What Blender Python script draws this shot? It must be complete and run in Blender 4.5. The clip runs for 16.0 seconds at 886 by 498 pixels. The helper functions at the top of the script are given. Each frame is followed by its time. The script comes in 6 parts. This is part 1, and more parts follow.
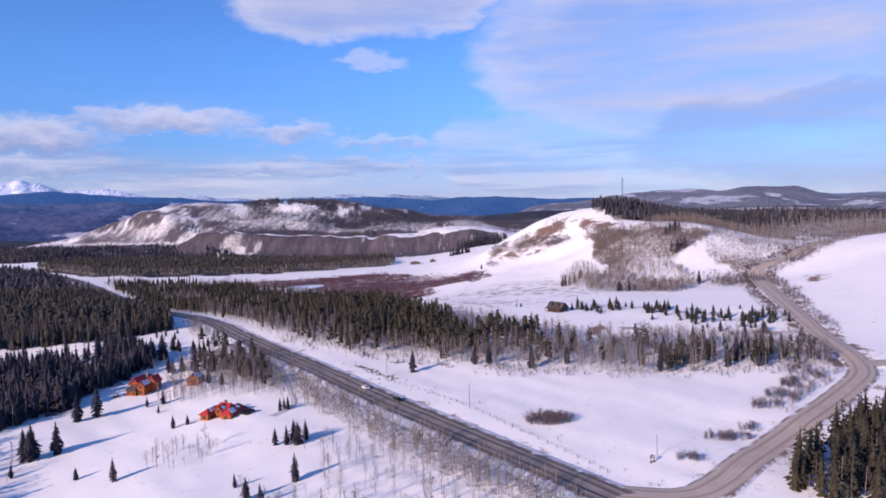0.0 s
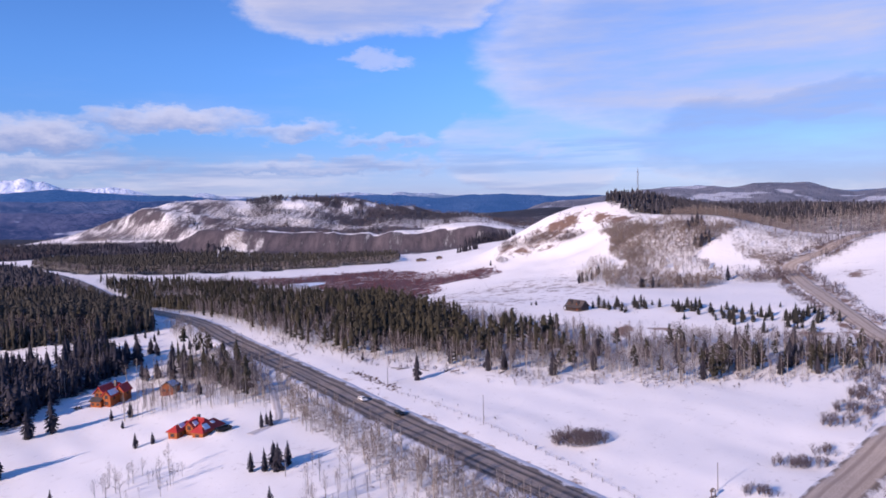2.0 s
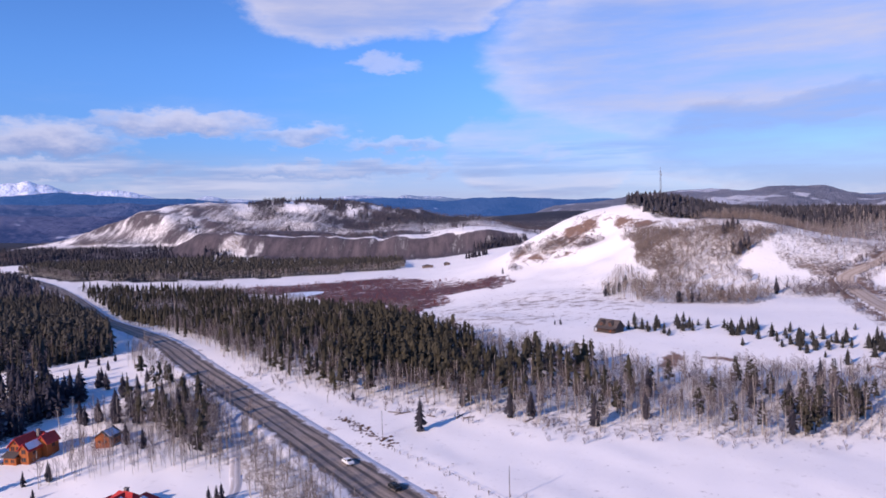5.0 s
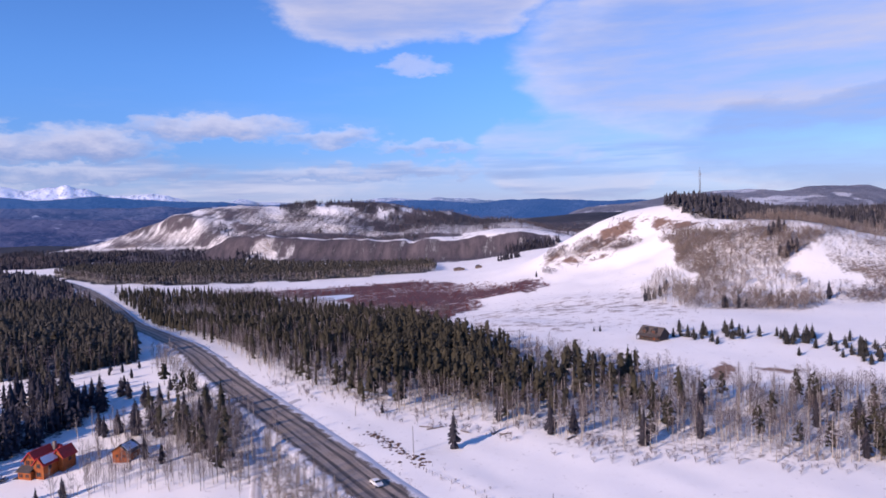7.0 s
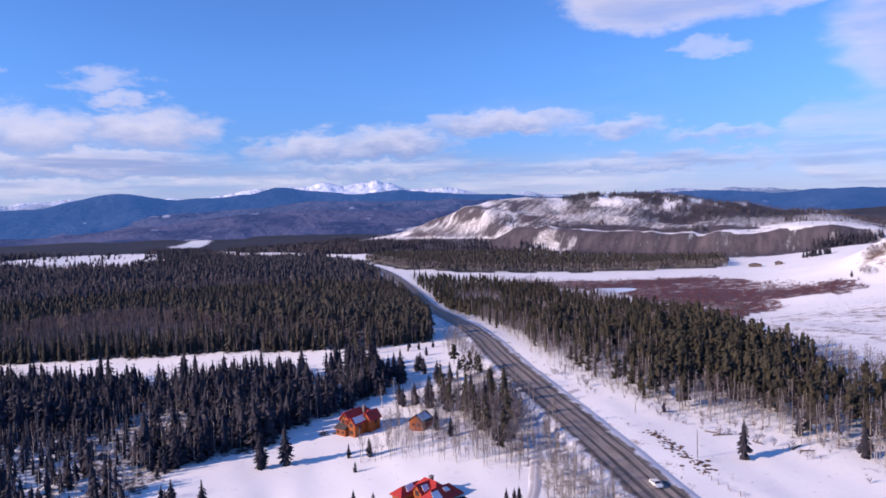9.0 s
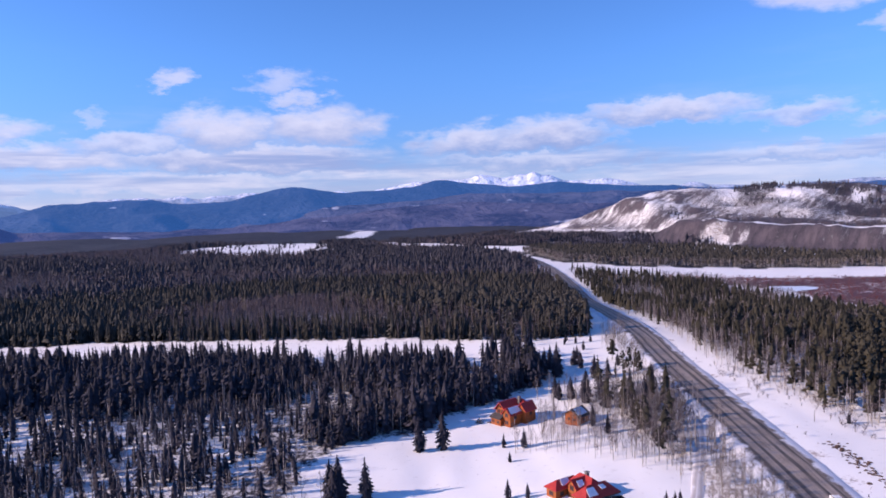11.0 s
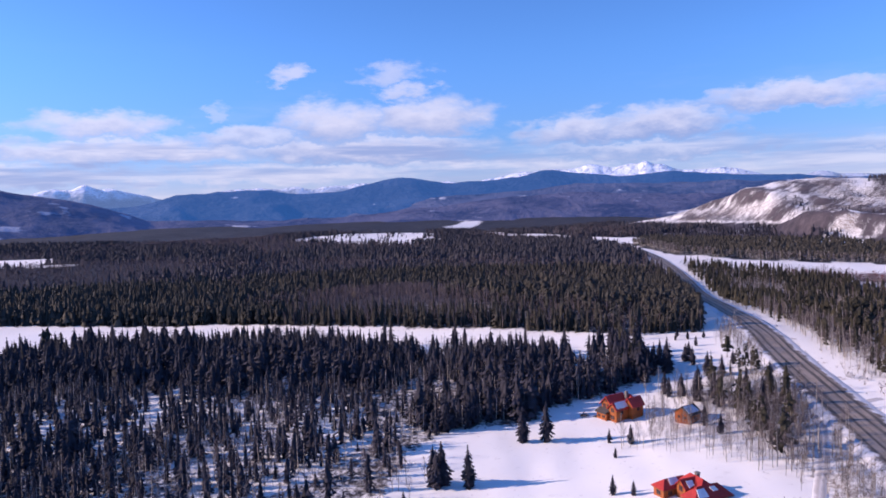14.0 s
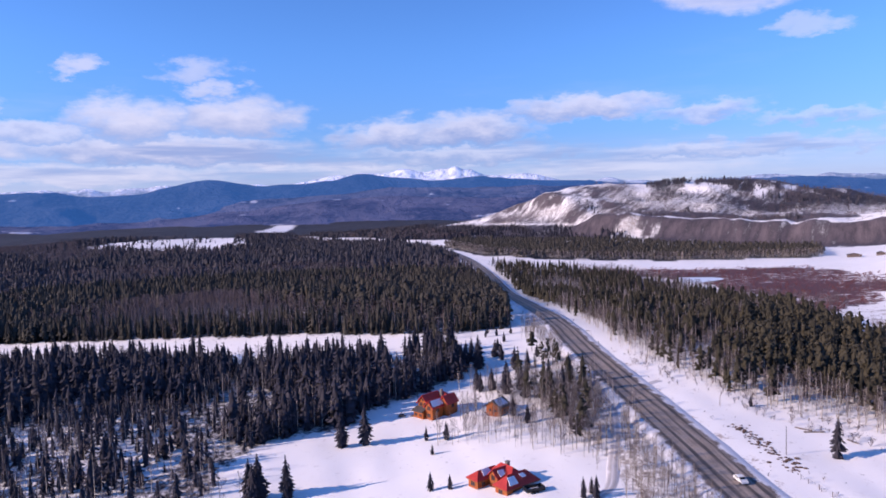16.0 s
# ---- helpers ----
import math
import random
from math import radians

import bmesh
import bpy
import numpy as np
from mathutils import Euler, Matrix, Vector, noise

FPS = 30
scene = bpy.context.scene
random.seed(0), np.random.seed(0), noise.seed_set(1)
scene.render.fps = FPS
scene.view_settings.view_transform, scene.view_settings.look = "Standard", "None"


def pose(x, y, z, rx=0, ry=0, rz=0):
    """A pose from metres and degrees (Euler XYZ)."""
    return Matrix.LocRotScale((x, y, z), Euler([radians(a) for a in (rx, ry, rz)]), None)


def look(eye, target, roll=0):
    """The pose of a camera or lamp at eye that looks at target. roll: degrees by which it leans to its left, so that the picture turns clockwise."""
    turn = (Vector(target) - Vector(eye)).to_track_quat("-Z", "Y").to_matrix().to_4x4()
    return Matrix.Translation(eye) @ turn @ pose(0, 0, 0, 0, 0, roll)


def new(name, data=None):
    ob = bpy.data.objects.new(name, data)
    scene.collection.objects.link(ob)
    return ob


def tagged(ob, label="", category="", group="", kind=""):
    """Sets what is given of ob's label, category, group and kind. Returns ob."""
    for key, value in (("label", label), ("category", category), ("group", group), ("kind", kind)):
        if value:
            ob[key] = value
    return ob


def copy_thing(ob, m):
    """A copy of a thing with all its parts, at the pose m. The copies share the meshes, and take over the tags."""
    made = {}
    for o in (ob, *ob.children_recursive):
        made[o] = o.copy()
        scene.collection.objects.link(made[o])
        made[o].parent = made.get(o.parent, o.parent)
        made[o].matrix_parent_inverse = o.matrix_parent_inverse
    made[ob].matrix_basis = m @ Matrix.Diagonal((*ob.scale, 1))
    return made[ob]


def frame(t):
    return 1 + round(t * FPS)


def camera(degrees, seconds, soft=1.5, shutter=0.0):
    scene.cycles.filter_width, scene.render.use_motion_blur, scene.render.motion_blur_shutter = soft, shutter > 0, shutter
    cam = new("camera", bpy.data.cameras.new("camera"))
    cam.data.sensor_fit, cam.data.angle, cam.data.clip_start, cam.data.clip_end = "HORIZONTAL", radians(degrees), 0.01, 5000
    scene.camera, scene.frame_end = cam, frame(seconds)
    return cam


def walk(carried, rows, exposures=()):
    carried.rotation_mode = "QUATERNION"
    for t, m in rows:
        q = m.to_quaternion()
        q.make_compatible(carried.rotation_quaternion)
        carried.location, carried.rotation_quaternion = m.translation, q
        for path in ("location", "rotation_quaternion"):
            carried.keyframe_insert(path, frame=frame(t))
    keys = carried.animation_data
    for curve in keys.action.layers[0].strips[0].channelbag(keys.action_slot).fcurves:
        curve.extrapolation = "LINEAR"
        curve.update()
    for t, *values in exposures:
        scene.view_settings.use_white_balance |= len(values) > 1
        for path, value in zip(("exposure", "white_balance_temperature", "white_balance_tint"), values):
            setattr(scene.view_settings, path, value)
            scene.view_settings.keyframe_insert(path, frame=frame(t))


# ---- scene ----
cam = camera(64.40, 16.0, soft=1.7)
# seconds, place in metres, then degrees: turn to the left, tilt up, lean
PATH = [
    (0, 4.13, -122.71, 78.87, 0.03, -3.36, -1.55),
    (0.5, 3.83, -112.12, 75.57, 0.20, -3.44, -1.66),
    (1, 3.58, -101.75, 73.27, 0.38, -3.55, -1.79),
    (1.5, 3.27, -91.06, 73.33, 0.45, -3.52, -1.79),
    (2, 3.07, -80.43, 72.86, 0.55, -3.46, -1.68),
    (2.5, 2.97, -70.15, 72.73, 0.64, -3.43, -1.64),
    (3, 2.74, -59.83, 72.49, 0.72, -3.37, -1.59),
    (3.5, 2.48, -48.79, 72.39, 0.79, -3.34, -1.55),
    (4, 1.94, -37.98, 72.36, 0.81, -3.26, -1.53),
    (6.3, 0.33, -0.88, 72.95, 1.53, -3.14, -1.82),
    (6.5, -0.01, -0.72, 72.41, 0.29, -3.16, -1.79),
    (7, -0.22, -0.91, 72.33, 3.61, -2.92, -1.86),
    (7.5, -0.16, -1.01, 72.27, 12.89, -2.79, -1.95),
    (8, -0.16, -1.05, 72.32, 16.08, -2.83, -1.84),
    (8.5, -0.11, -1.25, 72.39, 21.41, -2.85, -1.87),
    (11, -0.00, -1.59, 72.26, 39.08, -3.11, -1.86),
    (11.5, -0.05, -1.33, 72.18, 43.55, -3.15, -1.96),
    (12, -0.08, -1.22, 72.14, 48.01, -3.19, -1.88),
    (12.5, 0.06, -1.28, 72.13, 51.97, -3.26, -1.87),
    (13, 0.14, -1.26, 72.17, 51.78, -3.44, -1.80),
    (13.5, 0.11, -1.33, 72.17, 49.82, -3.56, -1.78),
    (14, 0.06, -1.29, 72.11, 47.74, -3.64, -1.73),
    (14.5, 0.11, -1.20, 72.12, 44.55, -3.70, -1.65),
    (15, 0.04, -1.12, 72.11, 40.60, -3.75, -1.65),
    (15.5, -0.01, -1.11, 72.13, 36.64, -3.77, -1.66),
    (16, 0.07, -1.49, 72.24, 32.75, -3.79, -1.72),
]


def aim(x, y, z, yaw, pitch, lean):
    a, b = radians(yaw), radians(pitch)
    ahead = Vector((-math.sin(a) * math.cos(b), math.cos(a) * math.cos(b), math.sin(b)))
    eye = Vector((x, y, z))
    return look(eye, eye + ahead, lean)


walk(cam, [(t, aim(*row)) for t, *row in PATH], [(0, 0.0, 6400, 22), (7, 0.0, 6400, 22), (11, 0.16, 6400, 22), (16, 0.16, 6400, 22)])
# ---- world ----
SUN_AZ, SUN_EL = 224.0, 20.5  # degrees: from +x towards +y, and up
sun = new("sun", bpy.data.lights.new("sun", "SUN"))
sun.data.energy, sun.data.angle, sun.data.color = 5.5, radians(0.6), (1.0, 0.825, 0.665)
SUN_WAY = Vector((math.cos(radians(SUN_AZ)) * math.cos(radians(SUN_EL)), math.sin(radians(SUN_AZ)) * math.cos(radians(SUN_EL)), math.sin(radians(SUN_EL))))
sun.matrix_world = look(SUN_WAY * 900, (0, 0, 0))

# Clouds: turn to the left and height in degrees, half width, half height, thickness, greyness
SHEETS = [(4.5, 17.6, 12.4, 4.7, 0.74, 0.42), (-22.5, 11.6, 20.6, 7.4, 0.64, 0.58), (-40.0, 11.0, 16.0, 8.0, 0.5, 0.6), (-8.5, 4.4, 9.0, 4.0, 0.46, 0.25), (-29.0, 4.6, 17.0, 4.6, 0.5, 0.95)]
PUFFS = [
    (5.4, 11.6, 2.5, 0.75, 0.42, 0.1), (21.2, 6.9, 6.4, 1.25, 0.80, 0.55), (12.0, 6.1, 3.9, 0.95, 0.62, 0.55),
    (4.4, 5.2, 4.4, 0.65, 0.45, 0.5), (30.5, 5.6, 5.6, 1.7, 0.82, 0.7), (36.5, 5.2, 5.0, 1.5, 0.78, 0.6), (-6.5, 4.4, 3.0, 0.9, 0.45, 0.3),
    (59.9, 10.3, 1.7, 0.95, 0.62, 0.1), (51.6, 10.4, 2.9, 1.0, 0.50, 0.15), (50.9, 9.0, 2.2, 0.75, 0.62, 0.25), (64.6, 7.4, 1.2, 0.8, 0.35, 0.1),
    (48.6, 6.7, 4.9, 1.9, 0.84, 0.5), (56.2, 6.4, 5.0, 1.9, 0.84, 0.5), (63.0, 5.4, 4.6, 1.0, 0.7, 0.5), (73.2, 6.3, 4.4, 1.25, 0.82, 0.35),
    (84.5, 5.8, 3.4, 1.1, 0.8, 0.35), (72.0, 4.4, 13.0, 1.3, 0.84, 0.42), (54.0, 4.3, 11.0, 1.5, 0.84, 0.6), (80.0, 2.6, 13.0, 1.2, 0.78, 0.2), (60.0, 2.6, 12.0, 0.9, 0.66, 0.2),
    (30.0, 3.6, 10.0, 1.1, 0.62, 0.6), (10.0, 3.3, 12.0, 0.8, 0.6, 0.6),
]


def link(nt, *pairs):
    for a, b in pairs:
        nt.links.new(a, b)


def calc(nt, op, *values, clamp=False):
    """A math node; values are sockets or numbers."""
    n = nt.nodes.new("ShaderNodeMath")
    n.operation, n.use_clamp = op, clamp
    for slot, v in zip(n.inputs, values):
        if isinstance(v, (int, float)):
            slot.default_value = v
        else:
            nt.links.new(v, slot)
    return n.outputs[0]


def ramp(nt, value, a, b, smooth=True):
    """0 where value is at a, 1 at b."""
    n = nt.nodes.new("ShaderNodeMapRange")
    n.interpolation_type = "SMOOTHSTEP" if smooth else "LINEAR"
    n.inputs["From Min"].default_value, n.inputs["From Max"].default_value = a, b
    nt.links.new(value, n.inputs["Value"])
    return n.outputs["Result"]


def blend(nt, factor, a, b, mode="MIX"):
    """Colour a going to b; each a socket or a colour."""
    n = nt.nodes.new("ShaderNodeMix")
    n.data_type, n.blend_type = "RGBA", mode
    for slot, v in ((n.inputs[0], factor), (n.inputs[6], a), (n.inputs[7], b)):
        if isinstance(v, (int, float)):
            slot.default_value = v
        elif isinstance(v, tuple):
            slot.default_value = (*v, 1.0)
        else:
            nt.links.new(v, slot)
    return n.outputs[2]


def grain(nt, scale, detail=4.0, rough=0.55, vector=None, stretch=None):
    """Noise at 1 / scale metres, by default over the object's own coordinates."""
    n = nt.nodes.new("ShaderNodeTexNoise")
    n.inputs["Scale"].default_value, n.inputs["Detail"].default_value, n.inputs["Roughness"].default_value = scale, detail, rough
    if vector is None:
        vector = nt.nodes.new("ShaderNodeTexCoord").outputs["Object"]
    if stretch:
        m = nt.nodes.new("ShaderNodeMapping")
        m.inputs["Scale"].default_value = stretch
        nt.links.new(vector, m.inputs["Vector"])
        vector = m.outputs["Vector"]
    nt.links.new(vector, n.inputs["Vector"])
    return n.outputs["Fac"]


world = bpy.data.worlds.new("sky")
scene.world, world.use_nodes = world, True
wt = world.node_tree
wt.nodes.clear()
sky = wt.nodes.new("ShaderNodeTexSky")
sky.sky_type, sky.sun_disc = "NISHITA", False
sky.sun_elevation, sky.sun_rotation = radians(SUN_EL), radians(90 - SUN_AZ)
sky.altitude, sky.air_density, sky.dust_density, sky.ozone_density = 1300, 1.0, 0.4, 3.0
way = wt.nodes.new("ShaderNodeTexCoord").outputs["Generated"]
axes = wt.nodes.new("ShaderNodeSeparateXYZ")
wt.links.new(way, axes.inputs[0])
turn = calc(wt, "MULTIPLY", calc(wt, "ARCTAN2", calc(wt, "MULTIPLY", axes.outputs[0], -1.0), axes.outputs[1]), 57.2958)
rise = calc(wt, "MULTIPLY", calc(wt, "ARCSINE", axes.outputs[2]), 57.2958)
flat = wt.nodes.new("ShaderNodeCombineXYZ")
link(wt, (turn, flat.inputs[0]), (calc(wt, "MULTIPLY", rise, 2.2), flat.inputs[1]))


def drift(scale, detail, rough_, seed, stretch=(1.0, 1.0, 1.0)):
    """Noise over the sky, about -0.5 to 0.5."""
    m = wt.nodes.new("ShaderNodeMapping")
    m.inputs["Location"].default_value, m.inputs["Scale"].default_value = (seed * 13.7, seed * 7.1, seed), stretch
    wt.links.new(flat.outputs[0], m.inputs["Vector"])
    return calc(wt, "SUBTRACT", grain(wt, scale, detail, rough_, m.outputs["Vector"]), 0.5)


slow_a, slow_b = drift(0.09, 4.0, 0.55, 1), drift(0.09, 4.0, 0.55, 2)
fast_a, fast_b = drift(0.30, 5.0, 0.6, 3), drift(0.34, 5.0, 0.6, 4)
fluff = drift(0.55, 4.0, 0.55, 5)
wisp = drift(0.10, 6.0, 0.6, 6, (0.55, 1.5, 1.0))
far_turn = calc(wt, "ADD", turn, calc(wt, "ADD", calc(wt, "MULTIPLY", slow_a, 9.0), calc(wt, "MULTIPLY", fast_a, 4.5)))
far_rise = calc(wt, "ADD", rise, calc(wt, "ADD", calc(wt, "MULTIPLY", slow_b, 5.0), calc(wt, "MULTIPLY", fast_b, 1.8)))
near_turn = calc(wt, "ADD", turn, calc(wt, "ADD", calc(wt, "MULTIPLY", fast_a, 8.0), calc(wt, "MULTIPLY", fluff, 2.6)))
near_rise = calc(wt, "ADD", rise, calc(wt, "ADD", calc(wt, "MULTIPLY", fast_b, 2.6), calc(wt, "MULTIPLY", fluff, 1.3)))
cover, shade = None, None
for kind, clouds, at, up in (("sheet", SHEETS, far_turn, far_rise), ("puff", PUFFS, near_turn, near_rise)):
    for ca, ce, ra, re, thick, grey in clouds:
        u = calc(wt, "DIVIDE", calc(wt, "SUBTRACT", at, ca), ra)
        v = calc(wt, "DIVIDE", calc(wt, "SUBTRACT", up, ce), re)
        # puffs have flatter bases than tops
        w = v if kind == "sheet" else calc(wt, "MAXIMUM", v, calc(wt, "MULTIPLY", v, -1.5))
        body = calc(wt, "SUBTRACT", 1.0, calc(wt, "ADD", calc(wt, "MULTIPLY", u, u), calc(wt, "MULTIPLY", w, w)))
        if kind == "sheet":
            solid = calc(wt, "MULTIPLY", ramp(wt, body, -0.08, 0.3), calc(wt, "ADD", thick, calc(wt, "MULTIPLY", wisp, 1.5)), clamp=True)
            under = calc(wt, "MULTIPLY", calc(wt, "ADD", ramp(wt, body, 0.0, 0.6), calc(wt, "MULTIPLY", wisp, -1.8)), grey)
        else:
            solid = calc(wt, "MULTIPLY", ramp(wt, body, -0.55, 1.0), thick)
            under = calc(wt, "MULTIPLY", calc(wt, "MULTIPLY", ramp(wt, calc(wt, "ADD", v, calc(wt, "MULTIPLY", fluff, 0.8)), 0.95, -0.75), grey * 1.7), ramp(wt, body, -0.55, 0.5))
        cover = solid if cover is None else calc(wt, "MAXIMUM", cover, solid)
        shade = under if shade is None else calc(wt, "MAXIMUM", shade, under)
# layered cloud along the horizon, and thin veils
layer = drift(0.16, 5.0, 0.6, 8, (0.34, 1.25, 1.0))
band = calc(wt, "MULTIPLY", ramp(wt, rise, 5.2, 3.2), ramp(wt, calc(wt, "ADD", layer, calc(wt, "MULTIPLY", fluff, 0.25)), -0.12, 0.16))
band = calc(wt, "MULTIPLY", band, calc(wt, "ADD", 0.30, calc(wt, "MULTIPLY", ramp(wt, turn, -10.0, 45.0), 0.45)))
cover = calc(wt, "MAXIMUM", cover, band)
shade = calc(wt, "MAXIMUM", shade, calc(wt, "MULTIPLY", calc(wt, "MULTIPLY", ramp(wt, drift(0.2, 4.0, 0.6, 9, (0.3, 1.6, 1.0)), -0.10, 0.12), 1.0), ramp(wt, rise, 6.0, 4.5)), clamp=True)
cover = calc(wt, "MAXIMUM", cover, calc(wt, "MULTIPLY", ramp(wt, wisp, 0.0, 0.3), calc(wt, "MULTIPLY", ramp(wt, rise, 14.0, 3.0), 0.22)))
low = calc(wt, "MULTIPLY", ramp(wt, rise, 5.5, 0.0), calc(wt, "ADD", 0.16, calc(wt, "MULTIPLY", ramp(wt, turn, -26.0, 4.0), 0.29)))
tint = blend(wt, ramp(wt, rise, -2.0, 13.0), (0.62, 0.74, 1.18), (0.80, 1.33, 1.96))
blue = blend(wt, 1.0, sky.outputs[0], tint, "MULTIPLY")
white = blend(wt, shade, (7.9, 7.85, 8.7), (3.2, 4.0, 6.5))
whole = blend(wt, cover, blend(wt, low, blue, (5.6, 5.9, 8.6)), white)
glow = wt.nodes.new("ShaderNodeBackground")
glow.inputs["Strength"].default_value = 0.097
wt.links.new(whole, glow.inputs["Color"])
wt.links.new(glow.outputs[0], wt.nodes.new("ShaderNodeOutputWorld").inputs["Surface"])


# ---- materials ----
def material(name, rough=0.8, metal=0.0):
    m = bpy.data.materials.new(name)
    m.use_nodes = True
    p = m.node_tree.nodes["Principled BSDF"]
    p.inputs["Roughness"].default_value, p.inputs["Metallic"].default_value = rough, metal
    p.inputs["Specular IOR Level"].default_value = 0.25
    return m, m.node_tree, p


def relief(nt, p, value, strength, distance):
    b = nt.nodes.new("ShaderNodeBump")
    b.inputs["Strength"].default_value, b.inputs["Distance"].default_value = strength, distance
    nt.links.new(value, b.inputs["Height"])
    nt.links.new(b.outputs[0], p.inputs["Normal"])


def field(nt, name):
    """A value stored on the mesh."""
    a = nt.nodes.new("ShaderNodeAttribute")
    a.attribute_name = name
    return a.outputs["Fac"]


def plain(name, colour, other, scale, rough=0.8, metal=0.0, bump_by=0.3, depth=0.02, stretch=None, lone=0.0):
    """A surface of two colours mixed by noise, at two scales, with fine relief. lone: how far single pieces differ."""
    m, nt, p = material(name, rough, metal)
    g = grain(nt, scale, 6.0, 0.6, stretch=stretch)
    wide = grain(nt, scale * 0.13, 3.0)
    c = blend(nt, ramp(nt, calc(nt, "ADD", calc(nt, "MULTIPLY", g, 0.6), calc(nt, "MULTIPLY", wide, 0.4)), 0.36, 0.64), colour, other)
    if lone:
        info = nt.nodes.new("ShaderNodeObjectInfo").outputs["Random"]
        c = blend(nt, calc(nt, "MULTIPLY", info, lone), c, (0.02, 0.02, 0.02))
    nt.links.new(c, p.inputs["Base Color"])
    relief(nt, p, g, bump_by, depth)
    return m


def ground_material():
    m, nt, p = material("snow_and_ground", 0.75)
    fine, mid, wide = grain(nt, 0.9, 6.0, 0.65), grain(nt, 0.12, 6.0, 0.62), grain(nt, 0.018, 6.0, 0.6)
    snow = blend(nt, ramp(nt, wide, 0.35, 0.7), (0.93, 0.885, 0.865), (0.88, 0.84, 0.825))
    snow = blend(nt, calc(nt, "MULTIPLY", ramp(nt, mid, 0.60, 0.74), 0.28), snow, (0.45, 0.40, 0.36))
    mix = calc(nt, "ADD", calc(nt, "MULTIPLY", mid, 0.65), calc(nt, "MULTIPLY", fine, 0.35))
    small = calc(nt, "ADD", calc(nt, "MULTIPLY", mid, 0.25), calc(nt, "MULTIPLY", grain(nt, 0.5, 6.0, 0.7), 0.75))

    def over(c, name, colour, other, soft=0.16, by=mix, shade_by=fine):
        """Cover that breaks up into patches where it is thin."""
        amount = calc(nt, "SUBTRACT", field(nt, name), calc(nt, "MULTIPLY", calc(nt, "SUBTRACT", by, 0.5), 2.6))
        tone = blend(nt, ramp(nt, shade_by, 0.38, 0.62), colour, other)
        return blend(nt, ramp(nt, amount, 0.5 - soft, 0.5 + soft), c, tone)

    c = over(snow, "grass", (0.27, 0.165, 0.12), (0.17, 0.105, 0.085))
    c = over(c, "brush", (0.215, 0.155, 0.125), (0.110, 0.082, 0.074), 0.3, small, mix)
    fall = calc(nt, "ADD", calc(nt, "MULTIPLY", grain(nt, 1.0, 5.0, 0.65, stretch=(0.075, 0.012, 0.02)), 0.6), calc(nt, "MULTIPLY", small, 0.4))
    c = over(c, "scrub", (0.132, 0.104, 0.114), (0.044, 0.037, 0.046), 0.26, fall, fall)
    c = over(c, "willow", (0.13, 0.05, 0.052), (0.08, 0.04, 0.042))
    # woods: dark litter, with the shade among the trees put into its colour
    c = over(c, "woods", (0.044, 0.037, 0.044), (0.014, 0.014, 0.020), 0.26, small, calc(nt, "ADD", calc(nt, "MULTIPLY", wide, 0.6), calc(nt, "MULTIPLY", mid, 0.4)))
    nt.links.new(c, p.inputs["Base Color"])
    relief(nt, p, mix, 0.28, 0.5)
    return m


def road_material(name, base, other, track, snow_edge, half, lanes, rim=(0.09, 0.068, 0.058), rim_amount=0.75):
    """Road with worn wheel tracks along it, a dark gritty rim and snow blown over its edges."""
    m, nt, p = material(name, 0.7)
    across, along = field(nt, "across"), field(nt, "along")
    v = nt.nodes.new("ShaderNodeCombineXYZ")
    link(nt, (across, v.inputs[0]), (along, v.inputs[1]))
    streak = grain(nt, 1.0, 5.0, 0.6, v.outputs[0], (1.2, 0.03, 1))
    grit = grain(nt, 1.6, 6.0, 0.65, v.outputs[0])
    patch = grain(nt, 0.16, 4.0, 0.6, v.outputs[0])
    c = blend(nt, ramp(nt, calc(nt, "ADD", calc(nt, "MULTIPLY", streak, 0.6), calc(nt, "MULTIPLY", patch, 0.4)), 0.36, 0.64), base, other)
    c = blend(nt, calc(nt, "MULTIPLY", ramp(nt, grit, 0.45, 0.75), 0.5), c, tuple(k * 1.5 for k in other))
    for at in lanes:
        near = calc(nt, "ABSOLUTE", calc(nt, "SUBTRACT", across, at))
        near = calc(nt, "ADD", near, calc(nt, "MULTIPLY", calc(nt, "SUBTRACT", streak, 0.5), 1.4))
        c = blend(nt, calc(nt, "MULTIPLY", ramp(nt, near, 0.95, 0.15), calc(nt, "ADD", 0.45, calc(nt, "MULTIPLY", patch, 0.7))), c, track)
    verge = calc(nt, "ADD", calc(nt, "ABSOLUTE", across), calc(nt, "MULTIPLY", calc(nt, "SUBTRACT", grit, 0.5), 1.6))
    c = blend(nt, calc(nt, "MULTIPLY", ramp(nt, verge, half - 1.0, half + 0.2), rim_amount), c, rim)
    edge = calc(nt, "SUBTRACT", calc(nt, "ABSOLUTE", across), calc(nt, "MULTIPLY", calc(nt, "SUBTRACT", patch, 0.5), 7.0))
    edge = calc(nt, "SUBTRACT", edge, calc(nt, "MULTIPLY", calc(nt, "SUBTRACT", grit, 0.5), 3.0))
    c = blend(nt, ramp(nt, edge, half - 0.4, half + 1.2), c, snow_edge)
    nt.links.new(c, p.inputs["Base Color"])
    relief(nt, p, grit, 0.4, 0.05)
    return m


